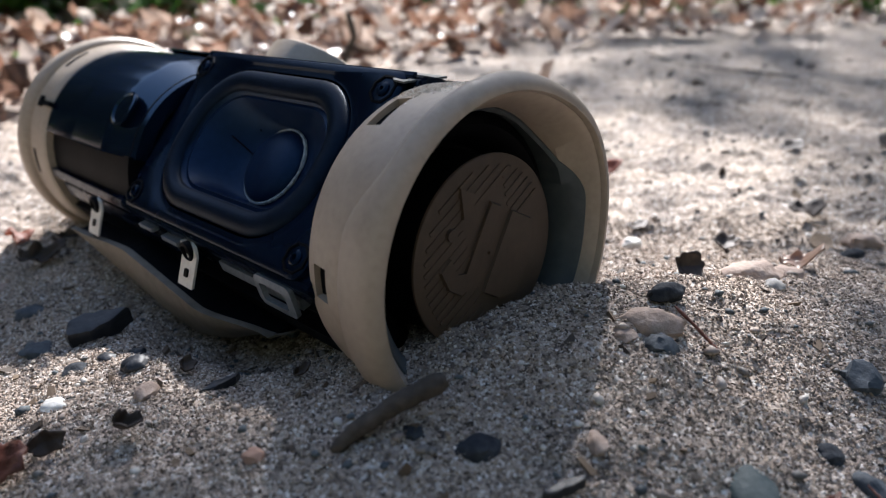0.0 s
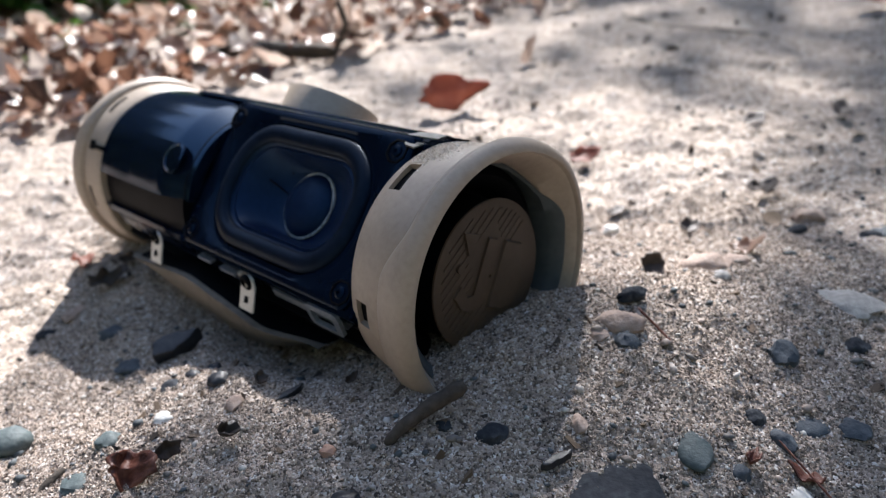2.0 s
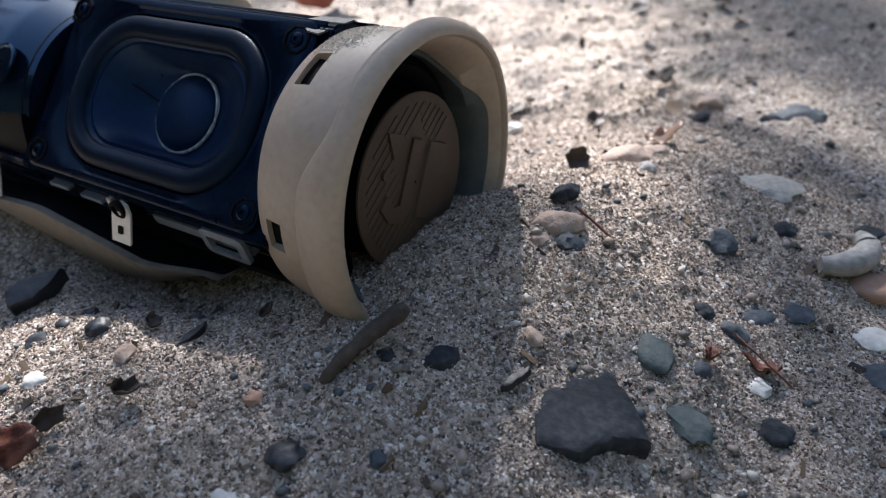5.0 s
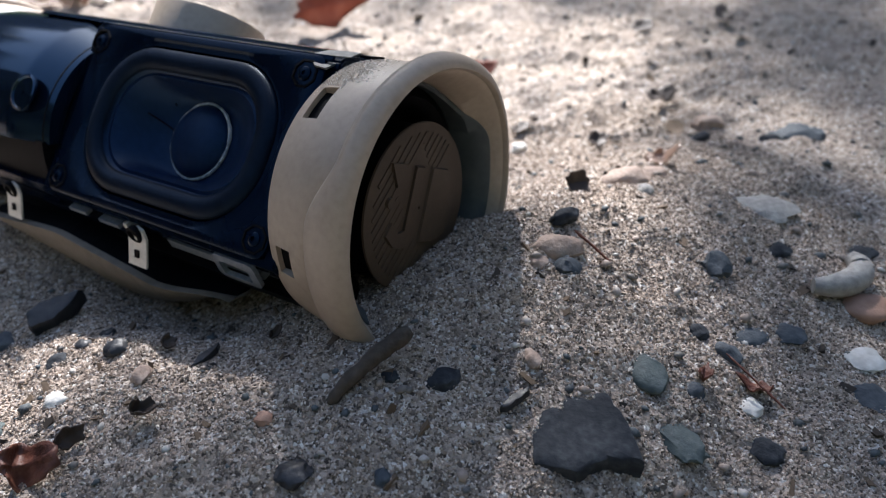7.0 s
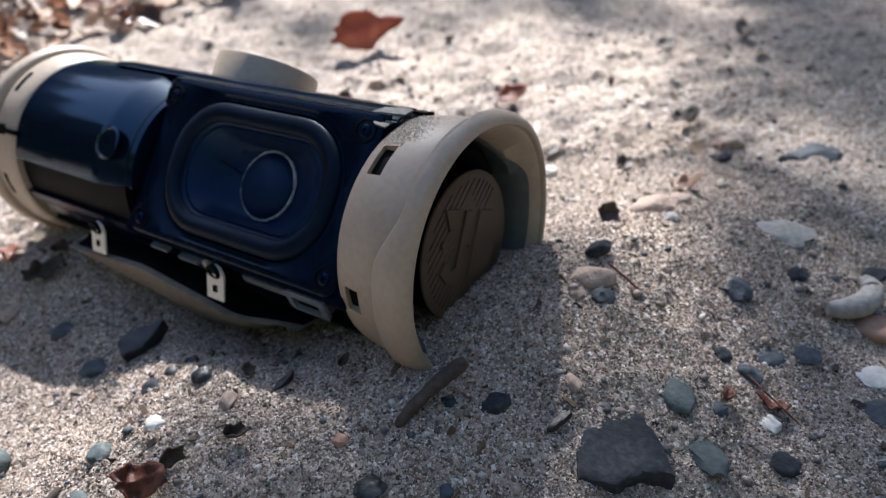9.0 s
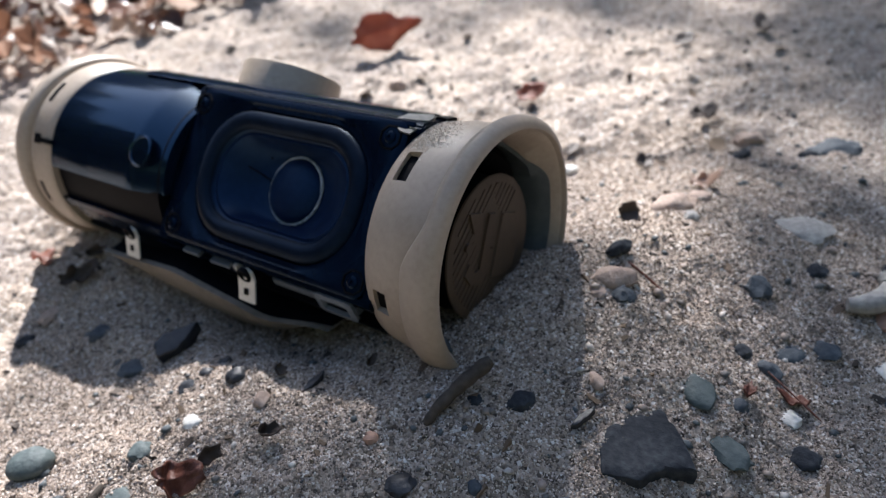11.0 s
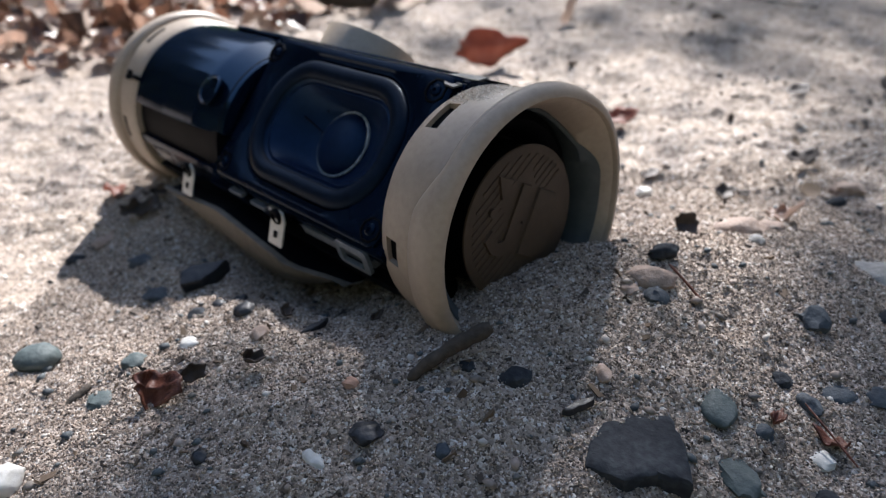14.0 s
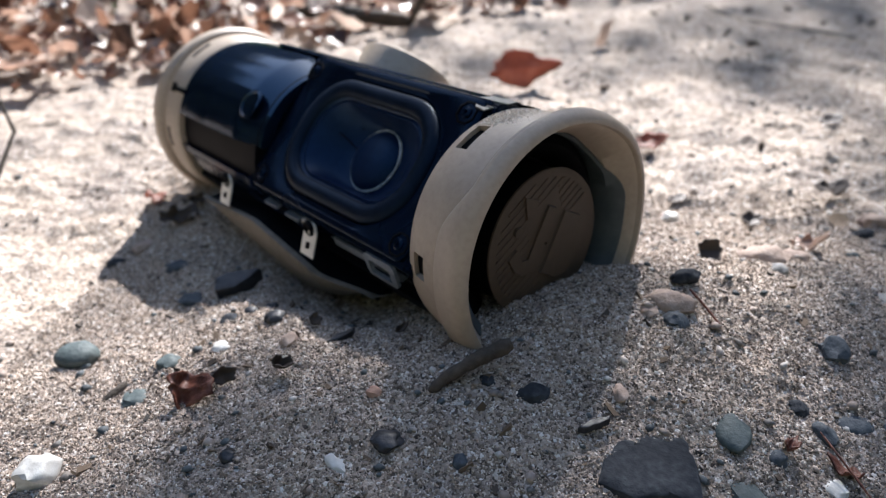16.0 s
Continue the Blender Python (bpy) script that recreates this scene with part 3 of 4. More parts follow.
# lower gap: rails, tabs and a bracket
for s0, s1, n0, r0, a0, a1, mt in ((0.001, 0.100, 0, 0.0362, -6, -2, M_NAVY), (0.004, 0.048, 0, 0.0372, -13, -8, M_NAVY), (0.008, 0.047, 0, 0.0368, -21, -16, M_STEELB), (0.062, 0.103, 0, 0.0366, -13, -9, M_NAVY), (0.064, 0.112, 0, 0.0374, -19.5, -17, M_NAVY), (0.064, 0.112, 0, 0.0366, -26, -22, M_NAVY), (0.103, 0.168, 0, 0.0362, -24, -15, M_NAVY)):
    bm = bmesh.new()
    revolve(bm, [(s0, r0 - 0.004), (s0, r0), (s1, r0), (s1, r0 - 0.004)], a0, a1, 6)
    part("rail", bm, mt, speaker)


def metal_tab(s):
    """A flat tin strap with a round eye at its head and a small square hole."""
    def out(a):
        return (0.0398 + 0.0030 * smoothstep(-10, -24, a)) / math.cos(radians(a))
    bm = bmesh.new()
    pts = []
    w = 0.0042
    outline = [(-w, -22.5), (w, -22.5), (w, -13), (w * 0.5, -9), (-w * 0.2, -7.5), (-w * 0.75, -9), (-w, -13)]
    hole = [(-0.0010, -19.4), (0.0010, -19.4), (0.0010, -17.2), (-0.0010, -17.2)]
    for r in (0.0, -0.0008):
        pts.append([at(s + x, out(a) + r, a) for x, a in outline])
    vs = skin(bm, pts)
    bm.faces.new(vs[0]), bm.faces.new(list(reversed(vs[1])))
    tab = part("strap", bm, M_STEEL, speaker, "pale zinc strap", smooth=False)
    bm = bmesh.new()
    vs = skin(bm, [[at(s + x, out(a) + r, a) for x, a in hole] for r in (-0.0006, 0.0003)])
    bm.faces.new(vs[1])
    part("strap_hole", bm, M_MATT, tab, smooth=False)
    bm = bmesh.new()
    rings = [[at(s + 0.0003 + r * math.cos(2 * math.pi * j / 20), h, -11.2 + math.degrees(r * math.sin(2 * math.pi * j / 20) / 0.04)) for j in range(20)] for r, h in ((0.0029, 0.0400), (0.0029, 0.0418), (0.0020, 0.0420), (0.0016, 0.0411), (0.0002, 0.0411))]
    skin(bm, rings)
    part("strap_screw", bm, M_MATT, tab, "black screw head")


metal_tab(0.0545)
metal_tab(0.1215)
bm = bmesh.new()
outer = rounded_rect(0.0082, 0.0047, 0.0022, 5)
inner = rounded_rect(0.0056, 0.0026, 0.0008, 5)
rings = [[at(0.0150 + x, r, -15.5 + math.degrees(y / 0.0392)) for x, y in loop] for loop, r in ((outer, 0.0380), (outer, 0.0393), (inner, 0.0395), (inner, 0.0380))]
skin(bm, rings, closed_run=True)
part("bracket", bm, M_STEELB, speaker, "grey steel bracket with an oblong opening")
for s0, s1, a0, a1 in ((0.0605, 0.0622, -19, -10), (0.066, 0.076, -14.8, -12.8), (0.082, 0.091, -13.6, -11.8)):
    bm = bmesh.new()
    revolve(bm, [(s0, 0.037), (s0, 0.0394), (s1, 0.0394), (s1, 0.037)], a0, a1, 4)
    part("clip", bm, M_STEEL if s1 < 0.065 else M_STEELB, speaker, "small bright metal clip")


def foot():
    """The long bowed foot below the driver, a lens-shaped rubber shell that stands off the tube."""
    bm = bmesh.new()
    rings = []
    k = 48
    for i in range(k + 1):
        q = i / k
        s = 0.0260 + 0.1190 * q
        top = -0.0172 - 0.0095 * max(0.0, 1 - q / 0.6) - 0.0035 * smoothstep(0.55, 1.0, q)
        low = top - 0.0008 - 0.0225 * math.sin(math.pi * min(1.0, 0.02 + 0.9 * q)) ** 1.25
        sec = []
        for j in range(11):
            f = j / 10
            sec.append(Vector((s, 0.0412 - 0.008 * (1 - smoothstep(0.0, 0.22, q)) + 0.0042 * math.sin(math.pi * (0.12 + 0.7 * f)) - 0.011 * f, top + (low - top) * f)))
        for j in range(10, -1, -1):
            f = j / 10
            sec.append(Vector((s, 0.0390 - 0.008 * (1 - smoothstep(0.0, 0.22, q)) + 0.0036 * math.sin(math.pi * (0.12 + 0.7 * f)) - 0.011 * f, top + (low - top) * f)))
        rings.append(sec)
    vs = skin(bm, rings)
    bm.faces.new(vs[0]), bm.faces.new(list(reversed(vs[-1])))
    return part("foot", bm, M_FOOT, speaker, "long beige rubber foot in shade-darkened colour, bowed along the tube")


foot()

# added black strip that stands in for shade between the foot's upper edge and the tube
bm = bmesh.new()
rings = []
for i in range(25):
    q = 0.01 + 0.98 * i / 24
    top = -0.0172 - 0.0095 * max(0.0, 1 - q / 0.6) - 0.0035 * smoothstep(0.55, 1.0, q)
    y = 0.0398 - 0.008 * (1 - smoothstep(0.0, 0.22, q))
    rings.append([Vector((0.0260 + 0.1190 * q, b, top + c)) for b, c in ((y, -0.0008), (0.0240, 0.0010), (0.0240, -0.0012), (y, -0.0022))])
vs = skin(bm, rings)
bm.faces.new(vs[0]), bm.faces.new(list(reversed(vs[-1])))
part("foot_gap_shade", bm, M_MATT, speaker, "matt black strip added as shade in the gap behind the foot", smooth=False)

# round button pad behind the rail
bm = bmesh.new()
rings = []
for r, h in ((0.0225, 0.030), (0.0225, 0.0452), (0.0222, 0.0460), (0.0214, 0.0464), (0.0200, 0.0464), (0.0004, 0.0464)):
    rings.append([on(0.0960 + r * math.cos(2 * math.pi * j / 64), -0.0090 + 0.82 * r * math.sin(2 * math.pi * j / 64), h + 0.0030) for j in range(64)])
skin(bm, rings)
part("button_pad", bm, M_BEIGE, speaker, "raised round beige rubber pad on top")
for s in (0.004, -0.003):
    bm = bmesh.new()
    revolve(bm, [(s, 0.036), (s, 0.0392), (s + 0.0045, 0.0392), (s + 0.0045, 0.036)], 104, 112, 4)
    part("lug", bm, M_MATT, speaker)

# belly of the tube above the sand, added in black to keep light out of the foot gap
bm = bmesh.new()
revolve(bm, [(-0.001, 0.033), (-0.001, 0.0372), (0.170, 0.0372), (0.170, 0.033)], -125, -31, 60)
part("belly", bm, M_MATT, speaker, "matt black underside of the tube, added to darken the gap at the foot")

# torn foil tape where the housing meets the cap
bm = bmesh.new()
pts = [(-0.0003, 80), (0.0040, 81), (0.0075, 85), (0.0100, 91), (0.0090, 98), (0.0040, 101), (-0.0003, 101)]
vs = skin(bm, [[at(x, r + 0.012 * max(0.0, x) * math.sin(radians((a - 80) * 8)), a) for x, a in pts] for r in (0.0396, 0.0401)])
bm.faces.new(vs[0]), bm.faces.new(vs[1])
part("foil_tape", bm, M_FOIL, speaker, "scrap of dusty grey tape", smooth=False)

# ---- surroundings ----
def woodland():
    """The dark edge of the wood that rings the clearing, with an uneven top."""
    k, verts, faces = 160, [], []
    levels = (0.0, 0.12, 0.3, 0.5, 0.7, 0.85, 1.0)
    for j in range(k):
        a = 2 * math.pi * j / k
        top = 8.2 + 2.4 * noise.fractal(Vector((math.cos(a) * 6, math.sin(a) * 6, 1)), 1.0, 2.0, 4)
        top *= 1.0 + 0.45 * smoothstep(0.2, -0.6, math.sin(a))
        for q in levels:
            r = 13 + 1.6 * noise.noise(Vector((math.cos(a) * 9, math.sin(a) * 9, q * 6)))
            verts.append((r * math.cos(a), r * math.sin(a), -0.4 + top * q))
    m = len(levels)
    for j in range(k):
        for i in range(m - 1):
            a, b = j * m, ((j + 1) % k) * m
            faces.append((a + i, b + i, b + i + 1, a + i + 1))
    mat = material("woodland_edge", [(0.012, 0.018, 0.008), (0.030, 0.042, 0.016), (0.055, 0.070, 0.030)], 2.2, 0.8, bump=0.3, bump_scale=2.0)
    ob = raw_mesh("backdrop", verts, faces, mat)
    tagged(ob, "dark green edge of the surrounding wood", "woodland", kind="structure")


woodland()


def leaf_points(rng, size, lobes, curl, rings=3, sides=20):
    """A curled lobed leaf: points and faces about its stalk end."""
    ph = rng.uniform(0, 6.28)
    cup = rng.uniform(0.6, 1.4) * curl
    fold = rng.uniform(-0.6, 0.9) * curl
    wide = rng.uniform(0.5, 0.95)
    torn = [rng.uniform(0.78, 1.12) for _ in range(sides)]
    torn = [0.5 * torn[j] + 0.25 * (torn[j - 1] + torn[(j + 1) % sides]) for j in range(sides)]
    pts, faces = [(0.0, 0.0, 0.0)], []
    for i in range(1, rings + 1):
        q = i / rings
        for j in range(sides):
            a = 2 * math.pi * j / sides
            r = 0.36 + 0.14 * math.cos(a) + lobes * 0.075 * math.cos(5 * a + 0.3 * math.sin(ph)) + 0.03 * math.sin(2 * a + ph) + 0.012 * math.sin(9 * a + ph)
            r *= 1 + (torn[j] - 1) * q * 1.3
            x, y = q * r * math.cos(a), q * r * math.sin(a) * wide
            z = cup * (x * x + y * y) * 1.3 + fold * abs(y) * 0.9 + 0.07 * curl * math.sin(5 * x * 3 + ph) * q
            pts.append((x * size, y * size, z * size))
    for j in range(sides):
        faces.append((0, 1 + j, 1 + (j + 1) % sides))
    for i in range(rings - 1):
        for j in range(sides):
            a, b = 1 + i * sides, 1 + (i + 1) * sides
            faces.append((a + j, b + j, b + (j + 1) % sides, a + (j + 1) % sides))
    return pts, faces


def scatter(name, count, place, make, mat, label, category, smooth=False):
    """Many small pieces joined to one object of stuff."""
    verts, faces = [], []
    for i in range(count):
        m = place(i)
        if m is None:
            continue
        pts, fs = make(i)
        b = len(verts)
        verts += [tuple(m @ Vector(p)) for p in pts]
        faces += [tuple(b + k for k in f) for f in fs]
    ob = raw_mesh(name, verts, faces, mat, smooth)
    return tagged(ob, label, category, kind="stuff")


rng = random.Random(11)


def litter_edge(x):
    """How far off the bed of dry leaves begins."""
    return max(0.42, min(0.60 + 0.75 * (x + 0.12), 0.77 + 0.35 * (x - 0.1))) + 0.04 * noise.noise(Vector((x * 6, 1, 1)))


def litter_place(i):
    y = 0.40 + 2.4 * rng.random() ** 2.0
    x = rng.gauss(-0.05, 0.36 + 0.34 * y)
    edge = litter_edge(x)
    if y < edge + abs(rng.gauss(0, 0.07)) and rng.random() > 0.0008:
        return None
    return pose(x, y, ground_base(x, y) + rng.uniform(0.002, 0.028) + 0.01 * (y > edge + 0.2), rng.gauss(0, 28), rng.gauss(0, 28), rng.uniform(0, 360))


scatter("leaf_litter", 14000, litter_place, lambda i: leaf_points(rng, 0.013 + 0.038 * rng.random() ** 1.8, rng.uniform(0.2, 1), rng.uniform(0.3, 1.3), 2, 12), M_LITTER, "bed of dry curled brown and russet leaves", "leaf litter")


def green_place(i):
    if rng.random() < 0.45:
        x, y = rng.gauss(-0.60, 0.15), rng.gauss(1.06, 0.10)
    else:
        x, y = rng.gauss(-0.3, 0.8), rng.gauss(1.44, 0.13)
    return pose(x, y, ground_base(x, y) + abs(rng.gauss(0.055, 0.05)), rng.gauss(25, 25), rng.gauss(0, 25), rng.uniform(0, 360))


scatter("undergrowth", 3200, green_place, lambda i: leaf_points(rng, rng.uniform(0.03, 0.085), 0.15, 0.5, 2, 10), M_GREEN, "low bright green weeds beyond the dead leaves", "weeds")


def shade_tree():
    """An unseen tree, added beside the clearing to shape the sunlight on the sand."""
    tree = new("tree")
    tree.location = (3.6, 2.2, 0)
    tagged(tree, "tall leafy tree out of view, added to dapple the sand with shade", "tree")
    bm = bmesh.new()
    tube(bm, [(0, 0, -0.2), (0.02, 0, 0.8), (0.0, 0.05, 1.8), (-0.1, 0.06, 2.9), (-0.15, 0.1, 4.4)], 0.16, 12, [1.25, 1, 0.85, 0.7, 0.4])
    part("trunk", bm, M_BARK, tree)
    r = random.Random(5)
    for tip, start in (((-3.4, -0.12, 2.35), (-0.02, 0.05, 1.7)), ((-2.6, 0.95, 3.0), (-0.08, 0.06, 2.4)), ((-2.9, -0.6, 2.1), (0.0, 0.03, 1.6))):
        bm = bmesh.new()
        a, b = Vector(start), Vector(tip)
        tube(bm, [a.lerp(b, i / 10) + Vector((0, 0, 0.35 * math.sin(i / 10 * math.pi))) for i in range(11)], 0.035, 8, [1 - 0.09 * i for i in range(11)])
        part("limb", bm, M_BARK, tree)
    verts, faces = [], []
    # crown: clumps of leaves, each set where its shade is wanted, with gaps between them
    clumps = [(-3.27, 0.085, 2.05, 0.07, 17), (-3.21, 0.10, 2.05, 0.07, 27), (-3.14, 0.11, 2.05, 0.07, 33), (-3.06, 0.12, 2.05, 0.08, 38), (-3.10, 0.21, 2.05, 0.08, 20), (-3.00, 0.26, 2.05, 0.09, 26), (-3.25, 0.75, 2.3, 0.10, 9), (-3.36, 0.05, 2.05, 0.07, 18), (-3.44, 0.06, 2.05, 0.07, 42), (-3.25, 0.0, 2.05, 0.10, 32), (-3.12, 0.0, 2.05, 0.10, 34), (-3.40, -0.03, 2.05, 0.10, 36), (-2.98, 0.0, 2.05, 0.10, 40), (-3.42, -0.24, 2.0, 0.09, 34),
              (-2.72, 0.25, 2.2, 0.16, 70), (-2.55, 0.6, 2.3, 0.2, 70), (-2.5, 0.0, 2.3, 0.25, 120), (-3.0, -0.42, 2.0, 0.2, 120), (-2.2, -0.2, 2.4, 0.3, 140), (-1.2, 0, 2.6, 0.6, 300), (0, 0, 4.2, 1.0, 700), (-2.92, 0.72, 2.3, 0.15, 110), (-2.95, 1.0, 2.3, 0.17, 150), (-2.7, 1.2, 2.3, 0.2, 150), (-3.2, 1.12, 2.3, 0.12, 40), (-3.02, 0.62, 2.3, 0.10, 24), (-2.90, 0.52, 2.3, 0.10, 24), (-2.85, 0.95, 2.4, 0.2, 120), (-3.15, 0.86, 2.4, 0.12, 40), (-3.42, 0.0, 2.05, 0.07, 10), (-3.4, -0.8, 2.2, 0.35, 330), (-3.5, 1.6, 2.9, 0.3, 14), (-2.2, 1.3, 2.8, 0.3, 130),
              (-3.10, 0.30, 2.05, 0.10, 12), (-3.02, 0.45, 2.05, 0.12, 20), (-2.90, 0.35, 2.05, 0.12, 16), (-3.20, 0.14, 2.05, 0.08, 8), (-3.10, 0.52, 2.05, 0.12, 10), (-2.95, 0.55, 2.05, 0.14, 12), (-3.38, 0.58, 2.05, 0.14, 12), (-3.18, 0.62, 2.05, 0.14, 12), (-2.98, 0.66, 2.05, 0.14, 20), (-3.20, 0.86, 2.05, 0.16, 30), (-3.48, 0.84, 2.05, 0.16, 22), (-2.90, 0.95, 2.05, 0.20, 40), (-3.13, 0.25, 2.05, 0.07, 8), (-3.06, 0.20, 2.05, 0.08, 9), (-3.04, 0.30, 2.05, 0.09, 10), (-2.96, 0.18, 2.05, 0.09, 14), (-3.08, 0.42, 2.05, 0.08, 8), (-3.25, 0.66, 2.1, 0.12, 12), (-3.45, 0.60, 2.1, 0.12, 8)]
    for cx, cy, cz, rad, k in clumps:
        for _ in range(k):
            px, py, pz = r.gauss(cx, rad * 0.6), r.gauss(cy, rad * 0.6), r.gauss(cz, 0.03 if rad <= 0.1 else 0.10 + rad * 0.2)
            m = pose(px, py, pz, r.gauss(0, 35), r.gauss(0, 35), r.uniform(0, 360))
            # leaves left out to make a bright pool of sun on the sand behind the speaker
            gx, gy = tree.location.x + px - 0.1307 * pz - 0.065, tree.location.y + py - 1.0644 * pz - 0.365
            if (gx / 0.125) ** 2 + (gy / 0.15) ** 2 < 1 + 0.35 * math.sin(3 * math.atan2(gy, gx)):
                continue
            pts, fs = leaf_points(r, r.uniform(0.04, 0.075), 0.2, 0.4, 2, 8)
            b = len(verts)
            verts += [tuple(m @ Vector(p)) for p in pts]
            faces += [tuple(b + q for q in f) for f in fs]
    crown = raw_mesh("crown", verts, faces, M_GREEN)
    crown.parent = tree


shade_tree()


# ---- stones, leaves and sticks ----
def pebble(x, y, a, b, c, turn, mat, label, name="pebble", group="", sink=0.60, rough=0.20, seed=0, square=0.0, tilt=0.0):
    """A water-worn stone of half sizes a, b, c in millimetres, lying in the sand."""
    bm = bmesh.new()
    bmesh.ops.create_icosphere(bm, subdivisions=3, radius=1.0)
    for v in bm.verts:
        d = v.co.copy()
        w = 1 + rough * noise.noise(d * 1.6 + Vector((seed * 3.7, 0, 0))) * 1.6 + rough * 0.35 * noise.noise(d * 5 + Vector((0, seed, 0)))
        if square:
            e = 1 / max(abs(d.x), abs(d.y), abs(d.z) * 0.9)
            w *= 1 + (e - 1) * square
        v.co = Vector((d.x * a * w, d.y * b * w, d.z * c * w)) * 0.93 / 1000
    ob = part(name, bm, mat)
    ob.matrix_world = pose(x, y, ground_height(x, y) + c / 1000 * (1 - 2 * sink), tilt, 0, turn)
    return tagged(ob, label, "stone", group)


def slab(x, y, loop, thick, mat, label, tilt=(0, 0), turn=0, lift=0.0):
    """A broken slab; loop in millimetres."""
    bm = bmesh.new()
    n = len(loop)
    fine = []
    for i in range(n):
        p, q = Vector(loop[i]), Vector(loop[(i + 1) % n])
        k = 5
        for j in range(k):
            r = p.lerp(q, j / k)
            w = noise.noise(Vector((r.x * 0.5, r.y * 0.5, 4))) * 0.7
            fine.append((r.x + w, r.y + w))
    rings = []
    for f, z in ((0.97, -thick), (1.0, -0.35 * thick), (0.985, -0.08 * thick), (0.93, 0), (0.7, 0.05 * thick), (0.4, 0.02 * thick), (0.12, 0.04 * thick)):
        rings.append([Vector((px * f, py * f, z + 0.35 * noise.noise(Vector((px * f * 0.35, py * f * 0.35, 1.5))))) / 1000 for px, py in fine])
    vs = skin(bm, rings)
    bm.faces.new(vs[-1]), bm.faces.new(list(reversed(vs[0])))
    ob = part("stone_slab", bm, mat)
    ob.matrix_world = pose(x, y, ground_height(x, y) + lift, tilt[0], tilt[1], turn)
    return tagged(ob, label, "stone")


G1 = "pebbles on the sand"
slab(0.0352, 0.0985, [(-12.6, -7), (-11, 0), (-6, 7), (-1, 8.5), (2, 10), (11.5, 9), (12.5, -2), (11.5, -13), (4, -10), (-4, -11.5)], 6.5, M_STONE_DARK, "dark grey angular slab of slate lying flat in sand", (3, -2), 0, 0.0016)
pebble(0.0600, 0.1128, 5.2, 9.4, 2.4, -4, M_STONE_GREEN, "flat round blue-green pebble on the sand", group=G1, seed=1, rough=0.08)
pebble(0.0500, 0.1452, 3.9, 4.2, 3.2, 0, M_STONE_BLUE, "small round blue-grey pebble beside a tan stone", group=G1, seed=2)
pebble(0.0497, 0.1535, 8.6, 5.0, 4.2, -8, M_STONE_TAN, "tan oblong sandstone pebble on the heap", group=G1, seed=3)
pebble(0.0425, 0.1490, 3.4, 3.4, 2.0, 0, M_STONE_TAN, "small tan pebble half buried in sand", group=G1, seed=4)
pebble(0.0570, 0.1660, 5.6, 2.8, 2.6, 14, M_STONE_DARK, "dark oblong pebble resting against a tan stone", group=G1, seed=5, sink=0.1)
pebble(0.0070, 0.1165, 5.4, 4.0, 2.4, 0, M_STONE_DARK, "dull dark grey pebble sunk in shaded sand", group=G1, seed=6, sink=0.68)
pebble(-0.0050, 0.1190, 2.4, 2.4, 1.8, 0, M_STONE_DARK, "tiny dark pebble in shaded sand", group=G1, seed=7)
pebble(0.0309, 0.1186, 2.3, 3.6, 1.9, 0, M_STONE_TAN, "small brown pebble in shaded sand", group=G1, seed=8)
pebble(0.0984, 0.1465, 4.2, 4.8, 3.6, 30, M_STONE_BLUE, "wedge-shaped dark blue pebble standing in sand", group=G1, seed=9, square=0.5, tilt=25, rough=0.25)
pebble(0.0815, 0.1255, 4.2, 3.6, 2.4, 0, M_STONE_DARK, "grey pebble with a pale top", group=G1, seed=10)
pebble(0.0970, 0.1234, 6.0, 4.6, 1.6, 0, M_STONE_BLUE, "flat pale blue-grey flake of stone", group=G1, seed=11, square=0.4)
pebble(0.1085, 0.1212, 5.2, 4.8, 2.2, 10, M_STONE_BLUE, "rounded blue-grey pebble beside a pale flake", group=G1, seed=12)
pebble(0.0866, 0.1172, 3.0, 4.9, 2.5, 20, M_STONE_BLUE, "oval blue-grey pebble on the sand", group=G1, seed=13)
pebble(0.0600, 0.0950, 4.2, 8.6, 2.2, 14, M_STONE_GREEN, "wedge-shaped green slate chip with a pale fleck", group=G1, seed=14, square=0.55, rough=0.2)
pebble(0.0700, 0.1057, 2.9, 3.0, 2.0, 0, M_STONE_BLUE, "small dark blue pebble in sand", group=G1, seed=15)
pebble(0.0845, 0.1015, 3.6, 3.4, 1.4, 30, M_STONE_PALE, "white chip of shell-like stone", group=G1, seed=16, square=0.15, rough=0.15)
pebble(-0.0302, 0.0998, 4.3, 4.0, 1.8, 15, M_COAL, "dark brown oval pebble lying proud of the sand", group=G1, seed=17, sink=0.2)
pebble(-0.0428, 0.0945, 2.2, 4.2, 1.4, 40, M_STONE_PALE, "long white chip of quartz", group=G1, seed=18)
pebble(-0.1245, 0.0967, 6.4, 6.2, 5.2, 30, M_STONE_PALE, "large cream quartz pebble with brown stains", group=G1, seed=19, sink=0.3, rough=0.2)
pebble(-0.1450, 0.1545, 8.0, 6.6, 4.4, 10, M_STONE_GREEN, "smooth flat grey-green pebble on sunlit sand", group=G1, seed=20, sink=0.25, rough=0.07)
pebble(-0.1061, 0.1415, 4.3, 4.0, 2.6, 0, M_STONE_GREEN, "small smooth grey pebble near a torn leaf", group=G1, seed=21)
pebble(-0.0758, 0.1605, 4.2, 3.4, 2.4, 20, M_COAL, "small black stone in the speaker's shadow", group=G1, seed=22)
pebble(-0.0868, 0.1678, 3.0, 2.6, 2.0, 0, M_COAL, "small black stone near a charred chip", group=G1, seed=23)
